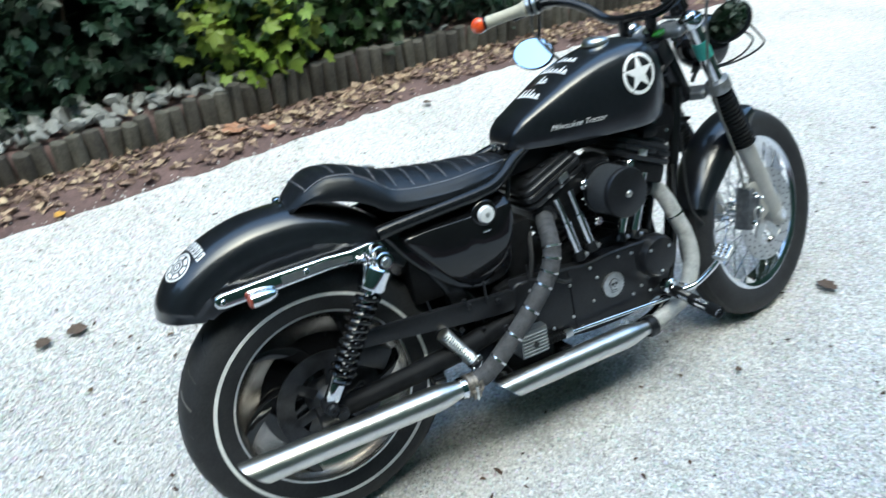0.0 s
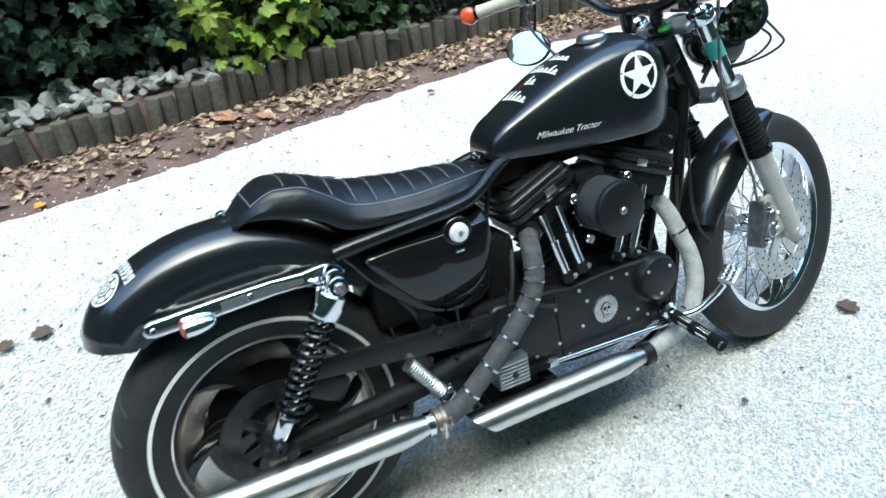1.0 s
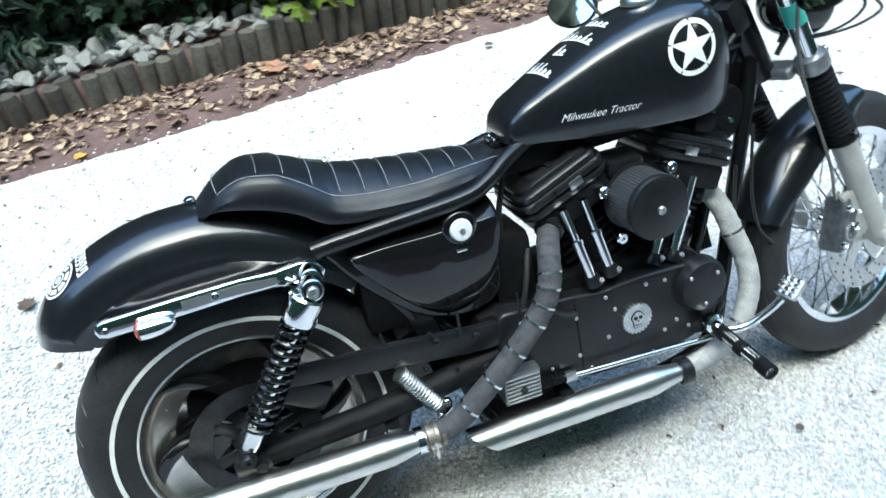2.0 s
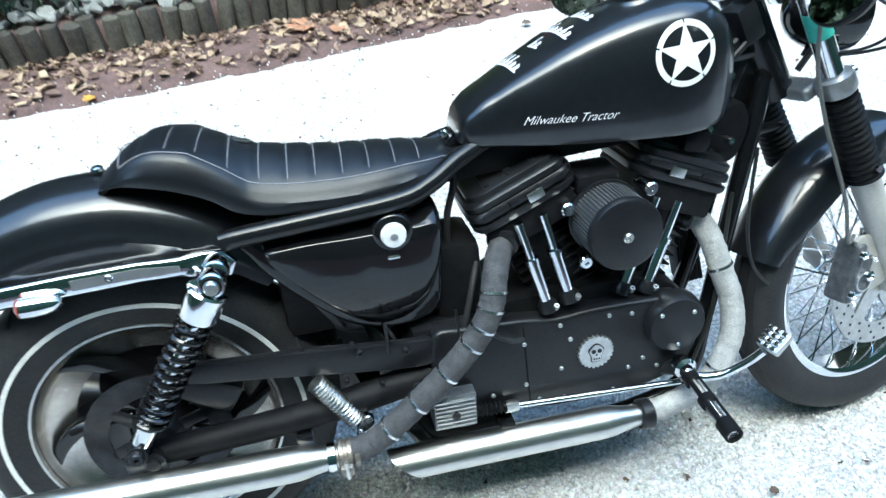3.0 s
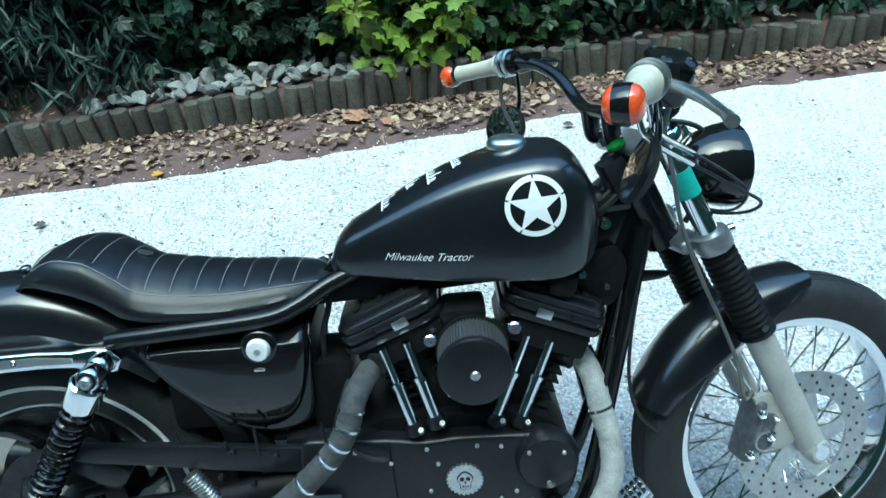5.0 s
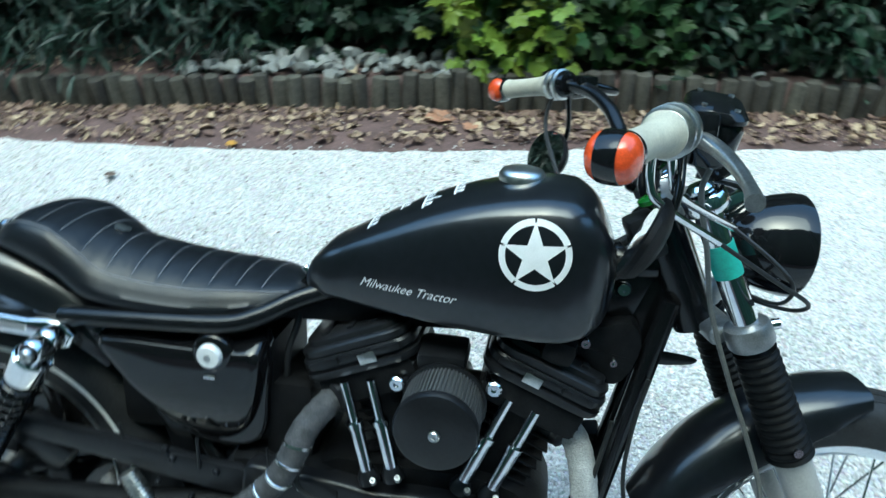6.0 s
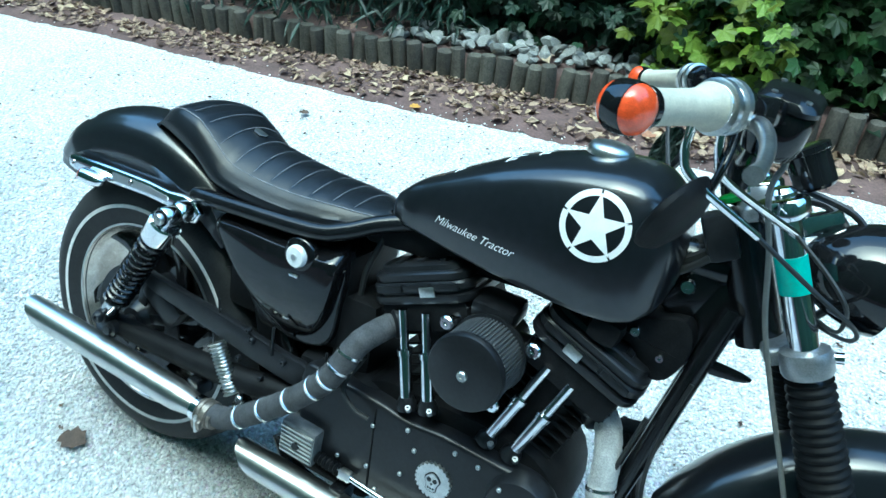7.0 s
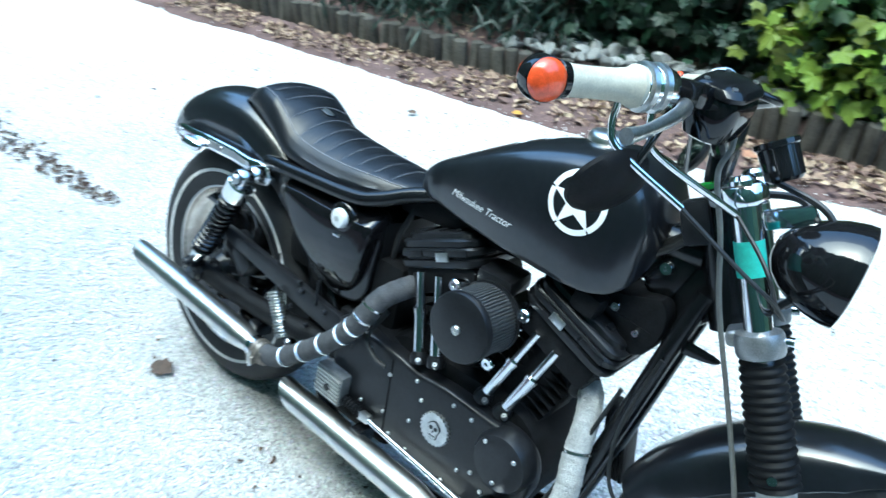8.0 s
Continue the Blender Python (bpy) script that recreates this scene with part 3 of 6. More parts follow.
def dark_patch(rng):
    t = rng.random()
    return (-2.6 + 1.5 * t + rng.normal(0, 0.03), 0.22 + 0.06 * t + rng.normal(0, 0.05) * (1.3 - t), 0.003)


litter("leaf_scraps", 420, dark_patch, LITTERD, 0.012, 0.035, "drift of dark leaf scraps on the gravel", 25)

# ---- single leaves that stand out ----
def big_leaf(x, y, z, size, turn, color_mat, label):
    bm = bmesh.new()
    n = 9
    pts = []
    for i in range(n):
        t = i / (n - 1)
        w = size * 0.42 * math.sin(math.pi * min(1, t * 0.97 + 0.02)) ** 0.7
        pts.append((t * size - size / 2, w * (1 + 0.25 * math.sin(i * 2.4))))
    rows = [[bm.verts.new((px, s * pw, 0.012 + 0.25 * abs(s) * pw + 0.02 * size * math.sin(px * 60))) for s in (-1, -0.5, 0, 0.5, 1)] for px, pw in pts]
    for a, b in zip(rows, rows[1:]):
        for k in range(4):
            bm.faces.new((a[k], a[k + 1], b[k + 1], b[k]))
    ob = part("fallen_leaf", bm, color_mat, None)
    ob.matrix_world = pose(x, y, z, 4, 6, turn)
    return tagged(ob, label, "leaf", "single fallen leaves")


TAN = material("tan_leaf", (0.34, 0.18, 0.11), 0.8, var=0.35, scale=60, trans=0.15)
YEL = material("yellow_leaf", (0.50, 0.28, 0.05), 0.8, var=0.35, scale=60, trans=0.15)
OLD = material("brown_leaf", (0.085, 0.06, 0.045), 0.85, var=0.4, scale=60)
big_leaf(0.46, 2.51, 0.02, 0.15, 20, TAN, "large orange-tan dead leaf on the soil strip")
big_leaf(0.62, 2.43, 0.02, 0.09, 70, TAN, "orange-tan dead leaf on the soil strip")
big_leaf(-0.46, 2.11, 0.006, 0.055, 40, YEL, "small yellow-brown leaf at the gravel's edge")
big_leaf(-0.11, -0.10, 0.002, 0.07, 15, OLD, "curled brown leaf on the gravel beside the bike")
big_leaf(1.75, -0.07, 0.002, 0.07, 100, OLD, "brown leaf on the gravel in front of the wheel")
big_leaf(-0.50, 1.19, 0.002, 0.07, 10, OLD, "dark curled leaf on the gravel")
big_leaf(-0.61, 1.18, 0.002, 0.06, 50, OLD, "dark curled leaf on the gravel")
big_leaf(1.18, -0.18, 0.002, 0.022, 0, OLD, "small dark leaf scrap on the gravel")
big_leaf(1.49, 2.24, 0.004, 0.05, 0, OLD, "dark leaf near the soil strip")
big_leaf(-0.86, 1.75, 0.002, 0.05, 30, OLD, "small dark leaf on the gravel")

# ---- stones in the bed ----
def rock_mesh(seed):
    rng = np.random.default_rng(seed)
    bm = bmesh.new()
    bmesh.ops.create_icosphere(bm, subdivisions=2, radius=0.5)
    for _ in range(13):
        nrm = Vector(rng.normal(0, 1, 3)).normalized()
        cut = rng.uniform(0.17, 0.36)
        for v in bm.verts:
            d = v.co.dot(nrm)
            if d > cut:
                v.co -= nrm * (d - cut)
    me = bpy.data.meshes.new("rock")
    bm.to_mesh(me)
    bm.free()
    me.materials.append(STONE)
    return me


rocks = [rock_mesh(40 + k) for k in range(7)]
rrng = np.random.default_rng(9)
for k in range(160):
    if k < 130:
        x = rrng.uniform(-0.95, 0.75)
        dy = 0.045 + 0.25 * rrng.random() ** 1.3
    else:
        x = rrng.uniform(1.3, 3.6) if rrng.random() < 0.75 else rrng.uniform(-3, -1.1)
        dy = 0.05 + 0.45 * rrng.random()
    s = rrng.uniform(0.08, 0.17)
    ob = new("rock", rocks[k % 7])
    ob.matrix_world = pose(x, log_line(x) + dy, 0.160 + 0.08 * dy + rrng.uniform(0, 0.05), *rrng.uniform(-35, 35, 2), rrng.uniform(0, 360)) @ Matrix.Diagonal((s, s * rrng.uniform(0.55, 0.9), s * rrng.uniform(0.4, 0.7), 1))
    tagged(ob, "pale grey broken rock lying in the bed", "rock", "rocks in the bed")


# ---- log edging ----
edging = tagged(new("log_edging"), "low edging of upright weathered round logs", "edging", kind="structure")


def log_mesh(seed):
    rng = np.random.default_rng(seed)
    prof = [(0.9, -0.06), (1.0, 0.0), (1.0, 0.118), (0.93, 0.13), (0.55, 0.134), (0.0, 0.134)]
    bm = bmesh.new()
    rings = []
    ph = rng.uniform(0, 6)
    for r, h in prof:
        rings.append([(0.037 * r * (1 + 0.06 * math.sin(3 * a + ph) + 0.04 * math.sin(7 * a)) * math.cos(a), 0.037 * r * (1 + 0.06 * math.sin(3 * a + ph)) * math.sin(a), h) for a in np.linspace(0, 6.283, 10, endpoint=False)])
    skin(rings, bm=bm)
    me = bpy.data.meshes.new("log")
    bmesh.ops.recalc_face_normals(bm, faces=bm.faces[:])
    bm.to_mesh(me)
    bm.free()
    me.materials.append(LOG)
    me.polygons.foreach_set("use_smooth", [True] * len(me.polygons))
    me.set_sharp_from_angle(angle=radians(45))
    return me


log_height = along([(-5, 1.35), (0.1, 1.35), (0.5, 1.65), (1.3, 1.65), (1.9, 1.4), (6, 1.3)])
logs = [log_mesh(k) for k in range(5)]
lx, k = -4.2, 0
while lx < 6.5:
    ob = new("log", logs[k % 5])
    ob.parent = edging
    ob.matrix_basis = pose(lx, log_line(lx) + rrng.normal(0, 0.004), rrng.uniform(-0.014, 0.012), *rrng.normal(0, 3.5, 2), rrng.uniform(0, 360)) @ Matrix.Diagonal((*([rrng.uniform(1.04, 1.2)] * 2), log_height(lx), 1))
    lx += 0.083
    k += 1

# ---- motorcycle: built upright (x forward, y to its left), leaning on its stand ----
from mathutils.bvhtree import BVHTree
bike = tagged(new("motorcycle"), "satin black custom cruiser motorcycle leaning on its side stand", "motorcycle")
bike.matrix_world = Matrix.Translation((0.018, 0.048, -0.006)) @ pose(0, 0, 0, 0, 0, -1.2) @ pose(0, 0, 0, -15, 0, 0)

RAKE, STEER = radians(26.0), radians(12.0)
AX = Vector((1.470, 0, 0.328))
UP = Vector((-math.sin(RAKE), 0, math.cos(RAKE)))
FW = Vector((math.cos(RAKE), 0, math.sin(RAKE)))
pivot = AX - FW * 0.045
TURN_M = Matrix.Translation(pivot) @ Matrix.Rotation(STEER, 4, UP) @ Matrix.Translation(-pivot)


BAR_AXIS = Vector((-math.sin(radians(27)), 0, math.cos(radians(27))))
bar_pivot = Vector((1.462, 0, 0.328)) - Vector((math.cos(radians(27)), 0, math.sin(radians(27)))) * 0.045
BAR_TURN = Matrix.Translation(bar_pivot) @ Matrix.Rotation(STEER, 4, BAR_AXIS) @ Matrix.Translation(-bar_pivot)


def fk(s, y, f=0.0):
    """A point of the unturned fork: up the legs, sideways, ahead."""
    return AX + UP * s + Vector((0, y, 0)) + FW * f


def turned(bm):
    bm.transform(TURN_M)
    return bm


Y = Vector((0, 1, 0))
RA = Vector((0, 0, 0.335))


def bolt(p, axis, r, h, parent, mat=CHROME, name="bolt"):
    return part(name, lathe([(r, 0), (r, h * 0.7), (r * 0.8, h), (r * 0.35, h), (r * 0.3, h * 0.6)], p, axis, 10), mat, parent)


# rear wheel
tyre_prof = [(0.208, -0.052), (0.222, -0.058), (0.25, -0.066), (0.28, -0.066), (0.302, -0.056), (0.317, -0.036), (0.325, 0), (0.317, 0.036), (0.302, 0.056), (0.28, 0.066), (0.25, 0.066), (0.222, 0.058), (0.208, 0.052)]


rear = part("rear_wheel", ring([(0.150, -0.016), (0.188, -0.026), (0.203, -0.042), (0.212, -0.057), (0.2185, -0.054), (0.212, -0.040), (0.2, -0.03), (0.2, 0.03), (0.212, 0.040), (0.2185, 0.054), (0.212, 0.057), (0.150, 0.02)], RA, Y, 72), RIMALLOY, bike, "cast rear wheel with a polished rim and black centre")
tyre = part("tyre", ring(tyre_prof, RA, Y, 96), RUBBER, rear, "black rear tyre with a thin white line")
part("white_line", ring([(0.2530, -0.0674), (0.2612, -0.0674), (0.2612, -0.060), (0.2530, -0.060)], RA, Y, 96), WHITELINE, rear)
for k in range(30):
    a0 = k / 30 * 2 * math.pi
    for sgn in (-1, 1):
        pts = []
        for t in np.linspace(0, 1, 5):
            a = a0 + 0.10 * t + (0.1 if sgn > 0 else 0)
            yy = sgn * (0.012 + 0.040 * t)
            rr = float(np.interp(abs(yy), [0, 0.036, 0.056], [0.325, 0.317, 0.302])) - 0.0008
            pts.append(RA + Vector((rr * math.cos(a), yy, rr * math.sin(a))))
        part("tread_groove", tube(pts, 0.0022, 5, 2), CABLE, rear)
# wheel face: dark dish with swept arms
part("wheel_dish", lathe([(0.152, 0.018), (0.152, -0.014), (0.148, -0.014), (0.12, -0.010), (0.085, -0.016), (0.05, -0.03), (0.03, -0.05), (0.001, -0.05)], RA, Y, 64), GLOSS, rear, "black painted wheel centre")
for k in range(6):
    a0 = k / 6 * 2 * math.pi + 0.4
    o = [(0.05 + 0.150 * t, a0 + 0.75 * t ** 1.4) for t in np.linspace(0, 1, 9)]
    wide = [0.42 - 0.26 * (r - 0.05) / 0.15 for r, a in o]
    outer = [(r * math.cos(a), r * math.sin(a)) for r, a in o] + [(r * math.cos(a + w), r * math.sin(a + w)) for (r, a), w in zip(o[::-1], wide[::-1])]
    part("wheel_spoke", slab([(x, RA.z + z) for x, z in outer], -0.040, -0.018, 0.005), GLOSS, rear, "black swept spoke")
part("rim_line", ring([(0.2125, -0.0585), (0.2165, -0.0585), (0.2165, -0.05), (0.2125, -0.05)], RA, Y, 72), DULL, rear)
part("brake_disc", ring([(0.085, -0.070), (0.126, -0.070), (0.126, -0.075), (0.085, -0.075)], RA, Y, 64), DARKDISC, rear, "ventilated steel brake disc")
for k in range(6):
    a = k / 6 * 2 * math.pi + 0.3
    c = RA + Vector((0.066 * math.cos(a), -0.072, 0.066 * math.sin(a)))
    part("disc_carrier", block((0.06, 0.006, 0.024), Matrix.Translation(c) @ Matrix.Rotation(-a, 4, "Y"), 0.003), COVER, rear)
part("hub", lathe([(0.05, 0.06), (0.05, -0.055), (0.042, -0.075), (0.03, -0.09), (0.001, -0.09)], RA, Y, 32), COVER, rear)
part("axle", lathe([(0.016, 0.16), (0.016, -0.135), (0.019, -0.135), (0.019, -0.15), (0.011, -0.152), (0.011, -0.158), (0.001, -0.158)], RA, Y, 12), COVER, rear, "dark axle nut")
# caliper behind the axle
part("brake_caliper", block((0.11, 0.05, 0.06), pose(0.105, -0.085, 0.425, 0, 35, 0), 0.014), COVER, bike, "black rear brake caliper")

# swingarm, frame
for sgn in (-1, 1):
    part("swingarm", tube([(-0.045, sgn * 0.118, 0.332), (0.1, sgn * 0.118, 0.335), (0.3, sgn * 0.115, 0.345), (0.5, sgn * 0.09, 0.36)], [0.022, 0.024, 0.026, 0.028], 12), WRINKLE, bike, "black swingarm")
    part("axle_adjuster", block((0.055, 0.012, 0.04), pose(-0.02, sgn * 0.142, 0.332), 0.005), COVER, bike)
    part("seat_rail", tube([(0.19, sgn * 0.106, 0.694), (0.22, sgn * 0.108, 0.698), (0.31, sgn * 0.110, 0.704), (0.47, sgn * 0.104, 0.712), (0.53, sgn * 0.090, 0.727), (0.585, sgn * 0.065, 0.752), (0.66, sgn * 0.035, 0.775)], 0.0165, 14), FRAME, bike, "black frame rail under the seat")
    part("frame_upright", tube([(0.235, sgn * 0.045, 0.68), (0.33, sgn * 0.045, 0.54), (0.42, sgn * 0.06, 0.42), (0.49, sgn * 0.075, 0.25)], 0.015, 12), FRAME, bike)
    part("down_tube", tube([(1.165, sgn * 0.028, 0.80), (1.144, sgn * 0.036, 0.70), (1.108, sgn * 0.042, 0.52), (1.068, sgn * 0.055, 0.34), (1.02, sgn * 0.078, 0.215), (0.9, sgn * 0.085, 0.17), (0.7, sgn * 0.085, 0.165), (0.5, sgn * 0.09, 0.18), (0.44, sgn * 0.09, 0.25)], 0.0165, 12), FRAME, bike, "black frame tube")
part("backbone", tube([(0.6, 0, 0.775), (0.8, 0, 0.80), (1.0, 0, 0.84), (1.14, 0, 0.85)], 0.03, 14), FRAME, bike)
part("steering_head", rod(fk(0.50, 0, -0.045), fk(0.70, 0, -0.045), 0.034, 20), FRAME, bike)
part("frame_gusset", slab([(1.04, 0.80), (1.13, 0.86), (1.185, 0.76), (1.12, 0.69)], -0.016, 0.016, 0.006), FRAME, bike)
bolt((1.094, -0.022, 0.812), (0, -1, 0), 0.012, 0.012, bike)
part("neck_bracket", block((0.05, 0.05, 0.09), pose(1.1, 0.0, 0.80, 0, 20, 0), 0.01), FRAME, bike)
part("frame_tab", slab(smooth_outline([(1.125, 0.712), (1.19, 0.711), (1.219, 0.704), (1.197, 0.693), (1.125, 0.690)], 3), -0.026, -0.020, 0.002), FRAME, bike, "small bracket on the frame")

# belt guard and dark gear between the wheel and the engine
part("belt_guard", slab(smooth_outline([(0.05, 0.49), (0.17, 0.481), (0.28, 0.472), (0.44, 0.452), (0.5, 0.445), (0.5, 0.40), (0.42, 0.40), (0.2, 0.435), (0.08, 0.455)], 3), -0.118, -0.100, 0.005), COVER, bike, "long black guard above the swingarm")
part("belt_cover", slab(smooth_outline([(0.13, 0.29), (0.20, 0.40), (0.34, 0.44), (0.50, 0.45), (0.58, 0.40), (0.60, 0.22), (0.46, 0.185), (0.24, 0.22)], 3), 0.088, 0.108, 0.006), FRAME, bike, "black cover over the drive belt")
part("lower_frame_plate", block((0.20, 0.15, 0.13), pose(0.545, 0.01, 0.235), 0.02), WRINKLE, bike)
part("battery_box", block((0.29, 0.17, 0.2), pose(0.40, 0.01, 0.575), 0.02), WRINKLE, bike)
part("rear_engine_mount", block((0.09, 0.14, 0.20), pose(0.565, -0.005, 0.50), 0.02), WRINKLE, bike)
part("gearbox", block((0.2, 0.2, 0.2), pose(0.56, 0, 0.36), 0.03), WRINKLE, bike)
part("rear_mud_guard", slab(smooth_outline([(0.22, 0.66), (0.3, 0.66), (0.38, 0.5), (0.4, 0.36), (0.36, 0.36), (0.33, 0.5)], 4), -0.08, 0.08, 0.006), FRAME, bike)

# rear fender
def fender(crown, skirts, width, thick, name, mat, label, turn=False, depth=0.05, rib=0.0, parent=None):
    """A mudguard: crown line in side view, skirt depth at each point, half width."""
    line = spline([(x, 0, z) for x, z in crown], 6)
    m = len(line)
    sk = np.interp(np.linspace(0, 1, m), np.linspace(0, 1, len(skirts)), skirts).tolist()
    wd = np.interp(np.linspace(0, 1, m), np.linspace(0, 1, len(width)), width).tolist()
    rings = []
    for i, p in enumerate(line):
        t = (line[min(i + 1, m - 1)] - line[max(i - 1, 0)]).normalized()
        nrm = Vector((-t.z, 0, t.x))
        if nrm.z < -0.2 or (abs(nrm.z) <= 0.2 and nrm.x * (p.x - line[m // 2].x) < 0):
            nrm = -nrm
        sec = []
        fade = min(1.0, 4 * i / m, 4 * (m - 1 - i) / m)
        for u in np.linspace(-1, 1, 41):
            au = abs(u)
            d0 = min(0.5 * sk[i], depth)
            if au < 0.6:
                th = au / 0.6 * radians(82)
                yy = wd[i] * 0.95 * math.sin(th) / math.sin(radians(82))
                dd = d0 * (1 - math.cos(th)) / (1 - math.cos(radians(82)))
            else:
                q = (au - 0.6) / 0.4
                yy = wd[i] * (0.95 + 0.05 * math.sin(q * math.pi / 2)) + rib * fade * math.exp(-((q - 0.36) / 0.11) ** 2)
                dd = d0 + (sk[i] - d0) * q
            sec.append((math.copysign(yy, u), dd))
        outer = [p - nrm * d + Vector((0, y, 0)) for y, d in sec]
        inner = [p - nrm * (d + thick) + Vector((0, y * 0.96, 0)) for y, d in sec]
        rings.append(outer + inner[::-1])
    bm = skin(rings)
    if turn:
        turned(bm)
    return part(name, bm, mat, parent or bike, label)


rear_fender = fender([(-0.293, 0.640), (-0.283, 0.676), (-0.240, 0.728), (-0.168, 0.770), (-0.092, 0.794), (-0.02, 0.801), (0.05, 0.796), (0.14, 0.765), (0.23, 0.705), (0.29, 0.63)],
                     [0.09, 0.105, 0.12, 0.132, 0.138, 0.140, 0.135, 0.12, 0.09, 0.06], [0.078, 0.083, 0.087, 0.089, 0.090, 0.090, 0.090, 0.090, 0.088, 0.085], 0.004,
                     "rear_fender", PAINT, "satin black rounded rear mudguard", rib=0.005)

# fender struts and shocks
for sgn in (-1, 1):
    y0 = sgn * 0.094
    prof = [(-0.182, 0.662), (-0.177, 0.675), (-0.164, 0.679), (-0.05, 0.683), (0.06, 0.684), (0.12, 0.680), (0.16, 0.684), (0.190, 0.680), (0.206, 0.658), (0.195, 0.636), (0.168, 0.630), (0.12, 0.648), (0.06, 0.651), (-0.05, 0.648), (-0.164, 0.646), (-0.178, 0.651)]
    strut = part("fender_strut", slab(prof, y0, y0 + sgn * 0.018, 0.007, seg=3), CHROME, bike, "polished chrome fender strut")
    part("strut_inset", slab([(-0.04, 0.675), (0.06, 0.676), (0.12, 0.669), (0.12, 0.660), (0.06, 0.661), (-0.04, 0.658)], y0 + sgn * 0.018, y0 + sgn * 0.0195, 0.0), STEEL, strut)
    bolt((0.015, y0 + sgn * 0.016, 0.668), (0, sgn, 0), 0.007, 0.005, strut)
    bolt((-0.164, y0 + sgn * 0.016, 0.662), (0, sgn, 0), 0.006, 0.004, strut)
    ind = part("turn_signal", lathe([(0.001, -0.044), (0.006, -0.042), (0.012, -0.034), (0.016, -0.018), (0.0172, 0.0), (0.0168, 0.014)], (-0.098, y0 + sgn * 0.03, 0.650), (-1, 0, 0), 20), CHROME, bike, "small chrome bullet indicator")
    part("lens", lathe([(0.0160, 0), (0.0155, 0.004), (0.010, 0.008), (0.001, 0.009)], (-0.112, y0 + sgn * 0.03, 0.650), (-1, 0, 0), 20), LENSR, ind, "dull red lens")
    # shock absorber
    a, b = Vector((0.170, sgn * 0.150, 0.652)), Vector((-0.019, sgn * 0.140, 0.362))
    d = (b - a).normalized()
    L = (b - a).length
    shock = part("shock_absorber", rod(a + d * 0.02, b - d * 0.02, 0.011, 14), CHROME, bike, "chrome and black coil-over shock absorber")
    part("top_cover", lathe([(0.012, 0.014), (0.029, 0.016), (0.0325, 0.020), (0.0325, 0.062), (0.0305, 0.067), (0.01, 0.067)], a, d, 28), CHROME, shock, "chrome spring cover")
    part("top_eye", lathe([(0.010, 0.022), (0.019, 0.0215), (0.0215, 0.018), (0.0215, -0.018), (0.019, -0.0215), (0.010, -0.022)], a, (0, 1, 0), 28), CHROME, shock)
    part("bushing", lathe([(0.0155, 0), (0.0155, 0.0015), (0.009, 0.0015)], a + Vector((0, sgn * 0.0215, 0)), (0, sgn, 0), 24), BOOT, shock)
    bolt(a + Vector((0, sgn * 0.022, 0)), (0, sgn, 0), 0.012, 0.010, shock, DULL)
    part("mount", lathe([(0.020, -0.015), (0.022, 0.018), (0.018, 0.024)], a + Vector((0.004, -sgn * 0.035, 0.006)), (0, sgn, 0), 24), CHROME, shock)
    coil = []
    turns, l0, l1 = 12, 0.072, L - 0.062
    for k in range(turns * 14 + 1):
        q = k / (turns * 14)
        an = q * turns * 2 * math.pi
        u = d.orthogonal().normalized()
        v = d.cross(u)
        coil.append(a + d * (l0 + (l1 - l0) * q) + 0.0245 * (math.cos(an) * u + math.sin(an) * v))
    part("spring", tube(coil, 0.0050, 8, 1), GLOSS, shock, "gloss black coil spring")
    part("lower_body", lathe([(0.012, L - 0.076), (0.019, L - 0.072), (0.019, L - 0.02), (0.015, L - 0.012), (0.008, L - 0.012)], a, d, 24), CHROME, shock)
    part("lower_eye", lathe([(0.008, 0.02), (0.016, 0.018), (0.018, 0.0), (0.016, -0.018), (0.008, -0.02)], b, (0, 1, 0), 20), COVER, shock)
    bolt(b + Vector((0, sgn * 0.018, 0)), (0, sgn, 0), 0.013, 0.012, shock, COVER)

